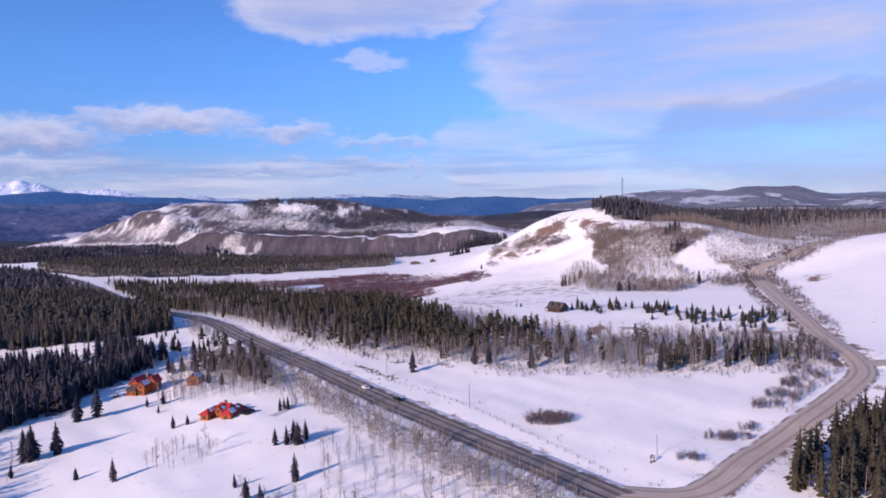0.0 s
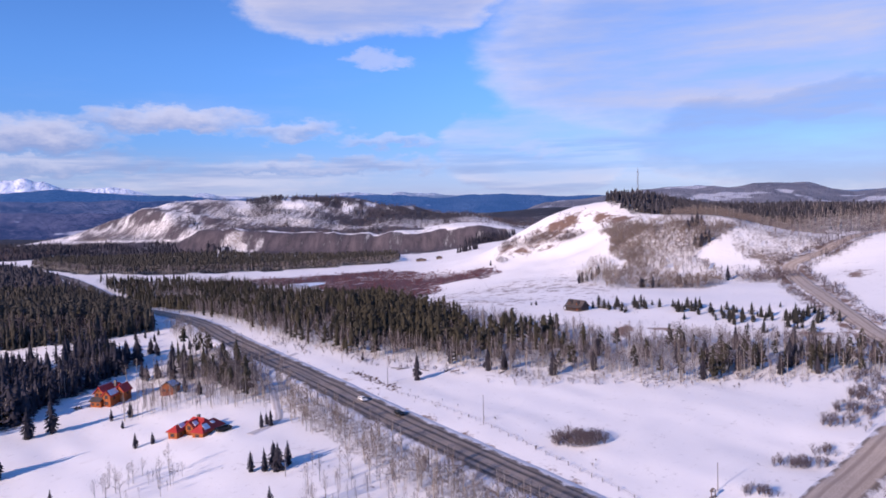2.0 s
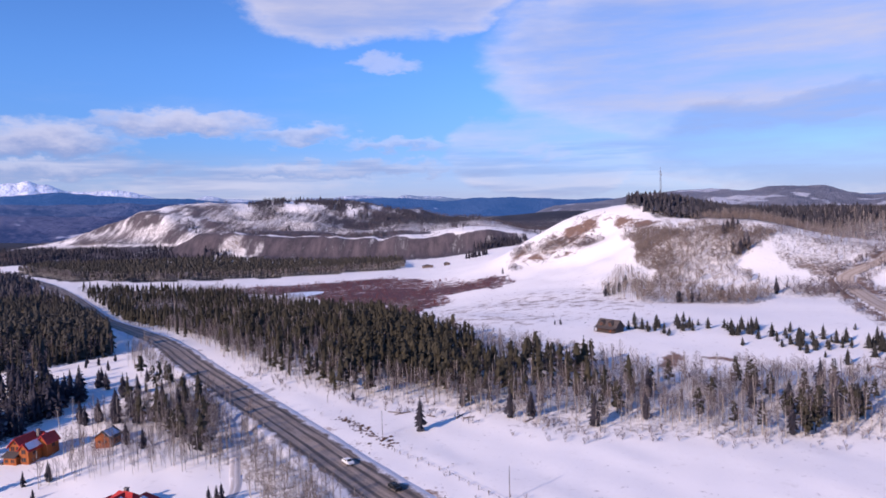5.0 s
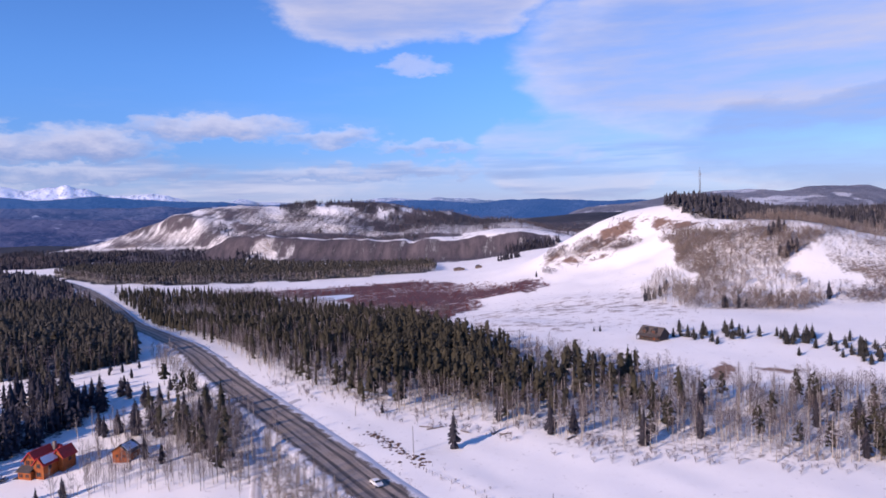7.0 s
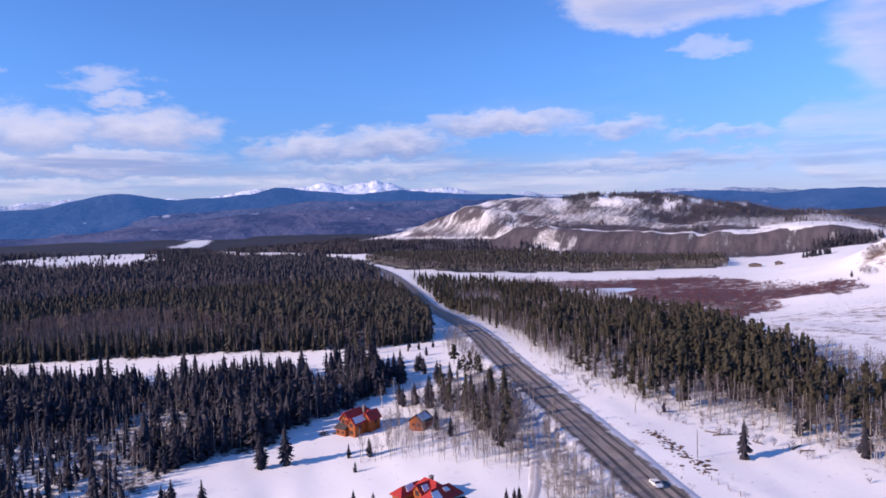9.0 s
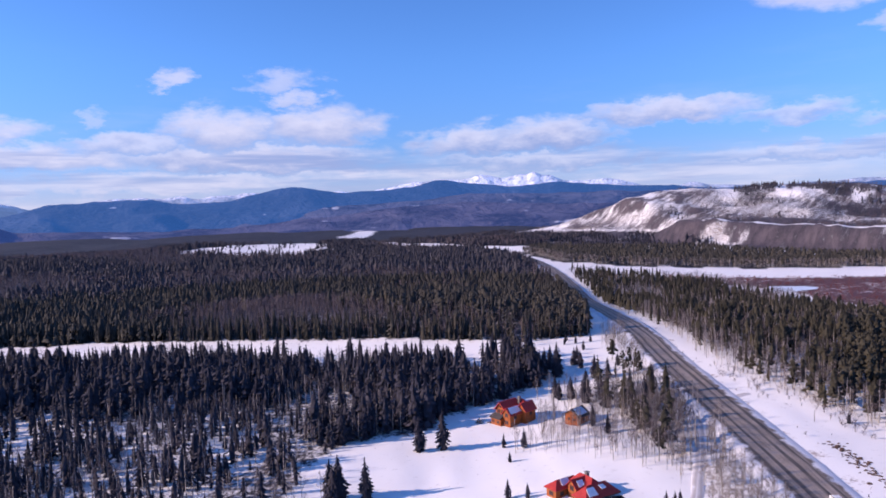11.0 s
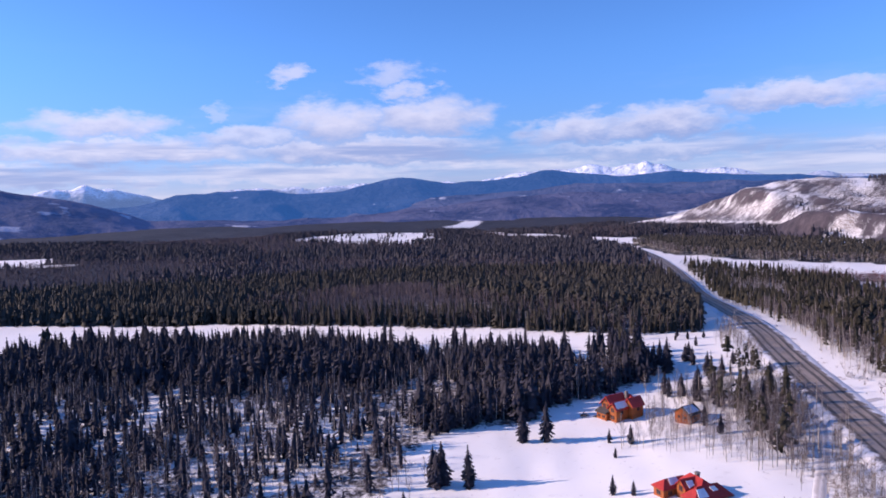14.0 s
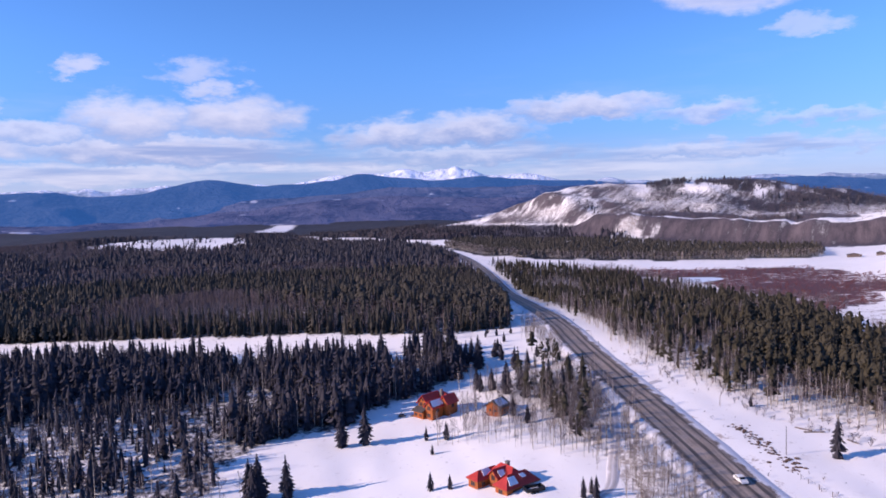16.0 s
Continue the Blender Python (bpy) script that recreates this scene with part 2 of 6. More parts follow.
def leaf_material(name, dark, light, crown=False):
    """Foliage or twigs: every tree and every clump with a shade of its own."""
    m, nt, p = material(name, 0.85)
    island = nt.nodes.new("ShaderNodeNewGeometry").outputs["Random Per Island"]
    g = grain(nt, 0.6, 3.0)
    k = calc(nt, "ADD", calc(nt, "MULTIPLY", field(nt, "tint"), 0.6), calc(nt, "ADD", calc(nt, "MULTIPLY", island, 0.25), calc(nt, "MULTIPLY", g, 0.15)))
    c = blend(nt, k, dark, light)
    if crown:
        # needles face outwards from the stem
        a = nt.nodes.new("ShaderNodeAttribute")
        a.attribute_name = "outward"
        t = nt.nodes.new("ShaderNodeVectorTransform")
        t.vector_type, t.convert_from, t.convert_to = "NORMAL", "OBJECT", "WORLD"
        link(nt, (a.outputs["Vector"], t.inputs[0]), (t.outputs[0], p.inputs["Normal"]))
    nt.links.new(c, p.inputs["Base Color"])
    return m


GROUND = ground_material()
ASPHALT = road_material("worn_asphalt", (0.19, 0.155, 0.135), (0.34, 0.28, 0.245), (0.042, 0.038, 0.040), (0.74, 0.72, 0.75), 6.2, (-5.2, -2.2, 2.0, 4.9))
GRAVEL = road_material("gravel_road", (0.40, 0.32, 0.265), (0.50, 0.41, 0.345), (0.30, 0.235, 0.195), (0.72, 0.70, 0.73), 5.4, (-2.4, 2.4))
TRACK = road_material("snowy_track", (0.62, 0.58, 0.58), (0.74, 0.71, 0.73), (0.42, 0.38, 0.38), (0.80, 0.78, 0.82), 1.6, (-0.8, 0.8), rim_amount=0.0)
# far needles paler and bluer, plain ones paler: haze put into the colour
HAZEWOOD = leaf_material("hazed_far_needles", (0.050, 0.050, 0.068), (0.115, 0.100, 0.108), crown=True)
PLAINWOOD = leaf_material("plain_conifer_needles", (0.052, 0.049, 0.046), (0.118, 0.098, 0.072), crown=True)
# SPRUCE and TWIG: a slight violet cast for haze mixed into their own colour
SPRUCE = leaf_material("spruce_needles", (0.036, 0.033, 0.050), (0.078, 0.070, 0.086), crown=True)
PINE = leaf_material("pine_needles", (0.036, 0.034, 0.027), (0.086, 0.071, 0.044), crown=True)
YOUNG = leaf_material("young_spruce_needles", (0.030, 0.030, 0.030), (0.075, 0.068, 0.060), crown=True)
TWIG = leaf_material("bare_twigs", (0.076, 0.058, 0.064), (0.158, 0.122, 0.128))
GOLDTWIG = leaf_material("tan_twigs", (0.100, 0.076, 0.068), (0.195, 0.152, 0.134))
REDTWIG = leaf_material("red_willow_twigs", (0.11, 0.035, 0.04), (0.22, 0.08, 0.075))
BARK = leaf_material("conifer_bark", (0.06, 0.05, 0.04), (0.15, 0.12, 0.10))
ASPEN = leaf_material("aspen_bark", (0.20, 0.175, 0.16), (0.44, 0.40, 0.37))
LOG = plain("orange_log", (0.38, 0.108, 0.027), (0.24, 0.062, 0.017), 6.0, 0.6, 0.0, 0.4, 0.03, (1, 1, 12))
DARKLOG = plain("weathered_log", (0.070, 0.055, 0.053), (0.042, 0.034, 0.034), 5.0, 0.8, 0.0, 0.4, 0.03)
TRIM = plain("stained_trim", (0.30, 0.085, 0.03), (0.20, 0.05, 0.02), 5.0, 0.6)
REDROOF = plain("red_metal_roof", (0.46, 0.045, 0.036), (0.33, 0.030, 0.028), 1.6, 0.42, 0.0, 0.15, 0.01)
DARKROOF = plain("grey_shingles", (0.10, 0.08, 0.078), (0.06, 0.05, 0.05), 4.0, 0.85, 0.0, 0.5, 0.02)
SNOWCAP = plain("roof_snow", (0.84, 0.82, 0.87), (0.74, 0.73, 0.80), 0.8, 0.7, 0.0, 0.4, 0.1)
GLASS = plain("window_glass", (0.02, 0.025, 0.03), (0.035, 0.04, 0.05), 0.6, 0.08)
STONE = plain("field_stone", (0.22, 0.20, 0.19), (0.13, 0.12, 0.115), 1.5, 0.85, 0.0, 0.6, 0.05)
STEEL = plain("galvanised_steel", (0.36, 0.36, 0.38), (0.24, 0.24, 0.26), 3.0, 0.5, 0.6)
TIMBER = plain("grey_timber", (0.16, 0.125, 0.11), (0.09, 0.07, 0.065), 3.0, 0.85, 0.0, 0.4, 0.02)
PAINT_DARK = plain("dark_car_paint", (0.012, 0.014, 0.018), (0.02, 0.02, 0.024), 0.8, 0.25)
PAINT_WHITE = plain("white_car_paint", (0.72, 0.72, 0.74), (0.62, 0.62, 0.64), 0.8, 0.3)
RUBBER = plain("tyre_rubber", (0.02, 0.02, 0.02), (0.035, 0.033, 0.03), 6.0, 0.9)
ICE = plain("pond_ice", (0.62, 0.70, 0.82), (0.76, 0.80, 0.88), 0.06, 0.35)
EARTH = plain("bare_earth", (0.14, 0.085, 0.065), (0.085, 0.055, 0.045), 0.8, 0.95, 0.0, 0.8, 0.15)


# ---- the land ----
def sm(a, b, v):
    """Smooth step of v from a to b; a may be the greater."""
    t = np.clip((v - a) / (b - a), 0, 1)
    return t * t * (3 - 2 * t)


def bump(x, y, cx, cy, rx, ry, turn=0.0, power=1.0):
    """A rounded hill of height 1, its axes turned by degrees."""
    c, s = math.cos(radians(turn)), math.sin(radians(turn))
    u, v = ((x - cx) * c + (y - cy) * s) / rx, (-(x - cx) * s + (y - cy) * c) / ry
    return np.exp(-((u * u + v * v) ** power))


def wave(x, y, size, seed):
    """Cheap rolling unevenness, about -1 to 1."""
    a, b = x / size + seed * 1.7, y / size - seed * 2.3
    return (np.sin(a * 6.1 + 1.3 * np.sin(b * 3.7)) + np.sin(b * 5.3 + 1.7 * np.sin(a * 4.1 + seed)) + np.sin((a + b) * 4.3 + seed)) / 3


def lump(x, y, seed):
    """Smooth random values from 0 to 1 on a grid of one metre."""
    i, j = np.floor(x), np.floor(y)
    u, v = x - i, y - j
    u, v = u * u * (3 - 2 * u), v * v * (3 - 2 * v)

    def at(a, b):
        h = np.sin(a * 127.1 + b * 311.7 + seed * 74.7) * 43758.5453
        return h - np.floor(h)

    return (at(i, j) * (1 - u) + at(i + 1, j) * u) * (1 - v) + (at(i, j + 1) * (1 - u) + at(i + 1, j + 1) * u) * v


def rough(x, y, size, octaves, seed, ridged=False):
    """Fractal unevenness about 0, or sharp ridges from 0 to 1."""
    total, weight = 0.0, 0.0
    for k in range(octaves):
        n = lump(x / size * 2**k, y / size * 2**k, seed + k)
        total = total + (1 - np.abs(2 * n - 1) if ridged else n - 0.5) * 0.55**k
        weight += 0.55**k
    return total / weight


def height(x, y):
    """The lie of the land."""
    x, y = np.asarray(x, float), np.asarray(y, float)
    r = np.hypot(x, y)
    z = -8.5 + 0.01 * np.clip(x, -200, 300) + 0.047 * np.clip(y, -200, 330)
    z = z - 5.5 * sm(-60, -140, x) * sm(330, 180, y)
    z = z - 21 * sm(330, 640, y) * sm(140, -60, x)
    # the plain over which the woods spread, level with the river
    z = z + (-8.5 - z) * sm(260, 520, -x) * sm(420, 700, r)
    # the near hill, with its bare nose, its spur and the wooded ridge behind it
    z = z + 36 * bump(x, y, 205, 850, 115, 120, 20, 1.2)
    z = z + 28 * bump(x, y, 250, 650, 85, 85, -10, 1.1)
    z = z + 26 * bump(x, y, 460, 920, 290, 190, -8, 1.3) + 11 * bump(x, y, 118, 850, 55, 70, 20, 1.2)
    z = z + 18 * sm(440, 570, y) * sm(90, 240, x) * sm(1500, 1000, r)
    z = z + 24 * bump(x, y, 450, 450, 130, 170, -35, 1.3)
    # the long hill beyond the river
    z = z + 96 * bump(x, y, -480, 2150, 430, 330, -8, 1.2)
    z = z + 56 * bump(x, y, -800, 1880, 190, 220, 30, 1.2)
    z = z + 17 * bump(x, y, -930, 1740, 170, 170, 40, 1.2)
    z = z + (34 + 8 * bump(x, y, -470, 1400, 90, 300, 0, 1.5)) * sm(1290, 1370, y + 0.10 * x) * sm(-640, -500, x + 260 * sm(1480, 1800, y)) * sm(220, 0, x) * sm(2400, 2000, y)
    z = z + 6 * sm(1330, 1460, y + 0.05 * x) * sm(-80, 0, x) * sm(420, 200, x) * sm(2100, 1700, y)
    z = z + 40 * bump(x, y, 250, 2700, 700, 380, 0, 1.2)
    z = z + 34 * bump(x, y, 1350, 2900, 800, 420, -12, 1.3)
    # rolling country farther off
    far = sm(900, 2400, r)
    z = z + far * (9 * wave(x, y, 900, 1) + 4 * wave(x, y, 350, 2)) * sm(4600, 3000, r)
    slopes = bump(x, y, -520, 1900, 620, 520, 0, 1.5)
    z = z + slopes * (34 * rough(x, y, 210, 4, 3, True) - 19 + 16 * rough(x, y, 90, 3, 8))
    cliff = sm(1250, 1330, y + 0.10 * x) * sm(1480, 1400, y + 0.10 * x) * sm(-640, -520, x) * sm(250, 60, x)
    z = z + cliff * (16 * rough(x, y * 0.3, 50, 3, 5, True) - 8)
    near_hill = bump(x, y, 220, 740, 190, 200, 0, 1.5)
    z = z + near_hill * (9 * rough(x, y, 60, 4, 11) + 10 * rough(x, y, 85, 4, 12, True) - 5)
    z = z + 0.5 * wave(x, y, 60, 3) + 0.18 * wave(x, y, 17, 4)
    return z


HIGHWAY = [(330, -300), (222, -152), (110, -8), (45, 79), (-25, 170), (-88, 257), (-130, 314), (-215, 440), (-340, 630), (-458, 786), (-596, 948), (-690, 1030), (-800, 1085)]
SIDE_ROAD = [(47, 76), (74, 72), (102, 97), (132, 125), (160, 152), (184, 178), (194, 200), (200, 228), (209, 268), (232, 352), (262, 450), (273, 479), (288, 491), (313, 505), (342, 528), (375, 548), (450, 575), (560, 600)]
BRANCH = [(193, 196), (215, 193), (262, 205), (340, 240), (460, 270)]
DRIVE = [(-74, 262), (-83, 238), (-78, 222), (-72, 206), (-65, 184), (-60, 165), (-66, 152)]


def spline(points, step):
    """Points along a smooth curve through the given ones."""
    p = np.array([points[0], *points, points[-1]], float)
    out = []
    for a, b, c, d in zip(p, p[1:], p[2:], p[3:]):
        n = max(2, int(np.linalg.norm(c - b) / step))
        t = np.linspace(0, 1, n, endpoint=False)[:, None]
        out.append(0.5 * (2 * b + (c - a) * t + (2 * a - 5 * b + 4 * c - d) * t * t + (3 * b - a - 3 * c + d) * t**3))
    return np.concatenate([*out, p[-1:]])


def clear_of(x, y, line, step=12):
    """How far points are from a line on the plan."""
    q = spline(line, step)
    best = np.full(np.shape(x), 1e9)
    for cx, cy in q:
        best = np.minimum(best, np.hypot(x - cx, y - cy))
    return best


def inside(x, y, corners, wobble=0.0):
    """Which points lie in an outline; wobble makes its edge uneven, in metres."""
    if wobble:
        x, y = x + wobble * wave(x, y, 40 + 3 * wobble, 5), y + wobble * wave(x, y, 40 + 3 * wobble, 6)
    hit = np.zeros(np.shape(x), bool)
    for (ax, ay), (bx, by) in zip(corners, corners[1:] + corners[:1]):
        if ay == by:
            continue
        hit ^= ((ay > y) != (by > y)) & (x < (bx - ax) * (y - ay) / (by - ay) + ax)
    return hit


PINE_WOOD = [(-212, 444), (-160, 372), (-106, 305), (-59, 268), (-22, 238), (8, 224), (43, 217), (72, 238), (74, 263), (43, 298), (-12, 350), (-41, 424), (-95, 590), (-150, 680), (-290, 790), (-440, 790), (-336, 642)]
ASPEN_GROVE = [(14, 214), (38, 200), (75, 195), (112, 192), (150, 191), (186, 200), (178, 244), (138, 248), (96, 258), (72, 250), (40, 226)]
FAR_STRIP = [(-520, 905), (-400, 905), (-319, 948), (-168, 1002), (-76, 1043), (-100, 1230), (-400, 1240), (-740, 1210), (-700, 1085), (-610, 995)]
SPRUCE_WOOD = [(-154, 244), (-157, 222), (-166, 202), (-164, 184), (-180, 166), (-176, 139), (-158, 118), (-150, 70), (-165, -60), (-700, -160), (-636, -8), (-540, 40), (-476, 69), (-473, 130), (-375, 201), (-263, 240), (-211, 264), (-175, 259)]
OPENING = [(-415, 34), (-346, 99), (-275, 150), (-236, 168), (-196, 140), (-178, 103), (-190, 87), (-240, 84), (-285, 45), (-310, 18), (-360, 10)]
SNOW_STRIP = [(-900, -60), (-669, 58), (-581, 125), (-459, 209), (-263, 285), (-203, 302), (-170, 256), (-211, 260), (-263, 236), (-375, 197), (-475, 126), (-478, 65), (-545, 36), (-760, -120)]
HOME_MEADOW = [(-198, 300), (-150, 345), (-45, 200), (-20, 130), (60, 40), (-60, 0), (-140, 60), (-160, 118), (-175, 139), (-198, 156), (-184, 168), (-182, 198), (-169, 215), (-160, 250)]
WILLOWS = [(-215, 850), (-80, 915), (61, 716), (66, 676), (0, 650), (-15, 560), (-40, 512), (-85, 620), (-190, 755), (-330, 790), (-330, 830)]
MEADOW_FAR = [(-1476, 840), (-1700, 1180), (-1640, 1400), (-1050, 988), (-1178, 882)]
MEADOW_LEFT = [(-1560, 150), (-1640, 250), (-1540, 373), (-1210, 290), (-1340, 195)]
RIVER = [(-800, 1190), (-944, 1236), (-1180, 1300), (-1480, 1490), (-1760, 1660), (-1860, 1790), (-2250, 2230)]
HILL_BRUSH = [(166, 716), (186, 732), (199, 690), (200, 640), (206, 612), (222, 622), (246, 600), (262, 584), (240, 540), (224, 508), (204, 456), (184, 428), (150, 432), (126, 446), (140, 520), (152, 560), (162, 620)]
RIDGE_WOOD = [(206, 826), (224, 760), (232, 735), (250, 690), (300, 640), (395, 690), (520, 640), (900, 700), (900, 1000), (500, 1020), (240, 930)]
SLOPE_ASPENS = [(222, 648), (250, 610), (300, 612), (395, 722), (470, 690), (380, 745), (300, 730), (250, 690)]

# the sheet of ground, in rings that widen with distance
rings = np.concatenate([[0.0], np.geomspace(6, 1230, 235), np.arange(1242, 2200, 13.0), np.geomspace(2230, 4950, 24)])
turns = np.radians(np.concatenate([np.arange(-46, 96, 0.38), np.arange(100, 310, 2.5)]))
R, A = np.meshgrid(rings, turns, indexing="ij")
GX, GY = -R * np.sin(A), 20 + R * np.cos(A)
GZ = height(GX, GY)


def mesh_of(name, verts, faces, mats, slots=None, fields=(), smooth=False, outward=None):
    """A mesh from arrays. faces: rows of 3 or 4 indices."""
    me = bpy.data.meshes.new(name)
    n, k = faces.shape
    me.vertices.add(len(verts))
    me.vertices.foreach_set("co", np.ascontiguousarray(verts, np.float32).ravel())
    me.loops.add(n * k)
    me.loops.foreach_set("vertex_index", np.ascontiguousarray(faces, np.int32).ravel())
    me.polygons.add(n)
    me.polygons.foreach_set("loop_start", np.arange(0, n * k, k, dtype=np.int32))
    me.polygons.foreach_set("use_smooth", np.full(n, smooth))
    for m in mats:
        me.materials.append(m)
    if slots is not None:
        me.polygons.foreach_set("material_index", np.ascontiguousarray(slots, np.int32))
    for key, values in fields:
        me.attributes.new(key, "FLOAT", "POINT").data.foreach_set("value", np.ascontiguousarray(values, np.float32).ravel())
    if outward is not None:
        me.attributes.new("outward", "FLOAT_VECTOR", "POINT").data.foreach_set("vector", np.ascontiguousarray(outward, np.float32).ravel())
    me.update(calc_edges=True)
    return me


def lattice(rows, cols, closed=False):
    """Faces of a grid of vertices."""
    i, j = np.meshgrid(np.arange(rows - 1), np.arange(cols if closed else cols - 1), indexing="ij")
    a, b = i * cols + j, i * cols + (j + 1) % cols
    return np.stack([a, b, b + cols, a + cols], -1).reshape(-1, 4)


gx, gy = GX.ravel(), GY.ravel()
gr = np.hypot(gx, gy)
road_gap = np.minimum(clear_of(gx, gy, HIGHWAY), clear_of(gx, gy, SIDE_ROAD))
left_side = (gx < np.interp(gy, [p[1] for p in HIGHWAY], [p[0] for p in HIGHWAY]))
river_gap = clear_of(gx, gy, RIVER, 25)
steep = np.hypot(height(gx + 6, gy) - height(gx - 6, gy), height(gx, gy + 6) - height(gx, gy - 6)) / 12


def plain_woods(x, y):
    """The wooded plain across the highway, without its meadows and the river."""
    r, west = np.hypot(x, y), x < np.interp(y, [p[1] for p in HIGHWAY], [p[0] for p in HIGHWAY]) - np.interp(y, [330, 480], [31, 15])
    ok = west & (r > 250) & ~inside(x, y, SNOW_STRIP) & ~inside(x, y, HOME_MEADOW) & ~inside(x, y, SPRUCE_WOOD)
    ok &= ~inside(x, y, MEADOW_FAR, 40) & ~inside(x, y, MEADOW_LEFT, 30) & (clear_of(x, y, RIVER, 25) > 42)
    beyond = (x > -1250) & (y > 1215 - 0.12 * (x + 900))
    return ok & ~(beyond & (x > -560)) & ~(beyond & (height(x, y) > 1)) & ~((x > -420) & (y < 200) & (r < 330))


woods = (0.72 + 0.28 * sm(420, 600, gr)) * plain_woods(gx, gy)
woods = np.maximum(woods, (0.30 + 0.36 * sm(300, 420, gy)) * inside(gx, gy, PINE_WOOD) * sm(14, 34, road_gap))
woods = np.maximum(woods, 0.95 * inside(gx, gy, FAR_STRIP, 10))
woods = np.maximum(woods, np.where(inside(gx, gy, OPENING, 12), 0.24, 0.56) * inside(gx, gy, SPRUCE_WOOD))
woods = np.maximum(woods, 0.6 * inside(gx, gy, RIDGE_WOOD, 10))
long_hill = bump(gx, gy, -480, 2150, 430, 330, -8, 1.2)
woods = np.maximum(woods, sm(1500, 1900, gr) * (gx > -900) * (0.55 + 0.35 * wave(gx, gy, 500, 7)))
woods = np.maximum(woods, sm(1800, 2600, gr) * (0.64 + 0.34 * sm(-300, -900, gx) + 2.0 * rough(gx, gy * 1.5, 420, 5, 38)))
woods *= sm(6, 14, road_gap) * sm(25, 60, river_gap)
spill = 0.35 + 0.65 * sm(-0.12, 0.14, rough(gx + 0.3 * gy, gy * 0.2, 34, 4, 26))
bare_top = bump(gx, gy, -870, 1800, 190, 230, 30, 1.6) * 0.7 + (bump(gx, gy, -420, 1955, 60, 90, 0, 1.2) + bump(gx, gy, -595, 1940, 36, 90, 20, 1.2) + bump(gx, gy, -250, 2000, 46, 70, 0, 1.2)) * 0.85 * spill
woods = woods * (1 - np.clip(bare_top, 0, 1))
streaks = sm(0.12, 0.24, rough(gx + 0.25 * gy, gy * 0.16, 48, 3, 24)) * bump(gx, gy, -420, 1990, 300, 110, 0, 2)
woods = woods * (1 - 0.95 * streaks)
bare = (1 - np.clip(bare_top, 0, 1)) * (1 - 0.95 * streaks)
brush = (0.34 + 0.36 * sm(480, 600, gy) + 0.9 * rough(gx, gy, 40, 3, 51)) * inside(gx, gy, HILL_BRUSH, 24) + 0.5 * inside(gx, gy, SLOPE_ASPENS, 10) + 0.30 * inside(gx, gy, ASPEN_GROVE, 5)
for bx, by, br, amount in ((80, 826, 16, 0.7), (108, 791, 20, 0.75), (122, 780, 14, 0.75), (144, 751, 16, 0.8), (240, 452, 22, 0.7)):
    brush = np.maximum(brush, amount * bump(gx, gy, bx, by, br, br * 1.3, 20))
brush = np.maximum(brush, (0.42 + 0.9 * rough(gx, gy, 260, 4, 31) + 0.5 * rough(gx, gy, 70, 3, 32)) * sm(1350, 1450, gr) * (gx > -700) * (gx < 500) * bare)
snow_slope = sm(-560, -680, gx) * sm(6, 16, GZ.ravel()) * (gr > 1500)
brush = np.maximum(brush, (0.38 + 1.1 * rough(gx, gy, 110, 4, 33) + 0.6 * rough(gx * 0.4, gy, 40, 3, 36) - 0.15 * bump(gx, gy, -850, 1720, 110, 60, 30)) * snow_slope)
lane = gy + 0.10 * gx
white_bench = inside(gx, gy, [(-140, 1420), (60, 1400), (230, 1420), (180, 1560), (-60, 1540)], 20)
white_bench |= (lane > 1366) & (lane < 1390) & (gx > -500) & (gx < 150)
brush, woods = brush * ~white_bench, woods * ~white_bench * (1 - 0.9 * snow_slope)
# the steep river bank below the long hill, and the thickets at its foot
chutes = sm(0.02, 0.2, rough(gx, gy * 0.25, 30, 3, 21)) * bump(gx, gy, -440, 1345, 50, 90, 0, 1.5)
scrub = (0.86 + 0.5 * rough(gx, gy * 0.3, 60, 3, 37) - 1.15 * chutes) * sm(1238, 1262, lane) * sm(1374, 1364, lane) * sm(-660, -590, gx) * sm(170, 90, gx)
scrub = np.maximum(scrub, (0.75 + 0.8 * rough(gx, gy, 90, 3, 34)) * (gx < -540) * (gx > -1150) * (gy > 1215) * (gy < 1720) * sm(18, 5, GZ.ravel()) * sm(40, 70, river_gap))
scrub = np.maximum(scrub, (0.62 + 0.7 * rough(gx, gy, 60, 3, 35)) * inside(gx, gy, [(-160, 1235), (40, 1235), (26, 1340), (-60, 1385), (-160, 1400)], 12))
hilltop = sm(1392, 1410, lane) * (gx > -760) * (gx < 330) * (gr < 2500) * bare
scrub = np.maximum(scrub, (0.64 + 1.5 * rough(gx, gy, 170, 4, 39) - 0.35 * sm(-560, -700, gx)) * hilltop)
scrub = np.maximum(scrub, (0.50 + 1.3 * rough(gx, gy, 70, 3, 40)) * snow_slope)
scrub = scrub * ~white_bench
brush = np.maximum(brush, (0.44 + 0.8 * rough(gx, gy, 30, 3, 52)) * inside(gx, gy, [(246, 590), (300, 612), (400, 715), (420, 640), (330, 540), (290, 470), (262, 480), (250, 540)], 10))
brush = np.maximum(brush, 0.42 * ((clear_of(gx, gy, SIDE_ROAD) < 17) & (gy > 330)))
brush = np.maximum(brush, 0.36 * ((clear_of(gx, gy, HIGHWAY) < 26) & left_side & (gy > 60) & (gy < 260)))
nose = sm(-0.12, 0.16, rough(gx + 0.5 * gy, gy - 0.9 * gx, 34, 4, 61))
grass = np.zeros(len(gx))
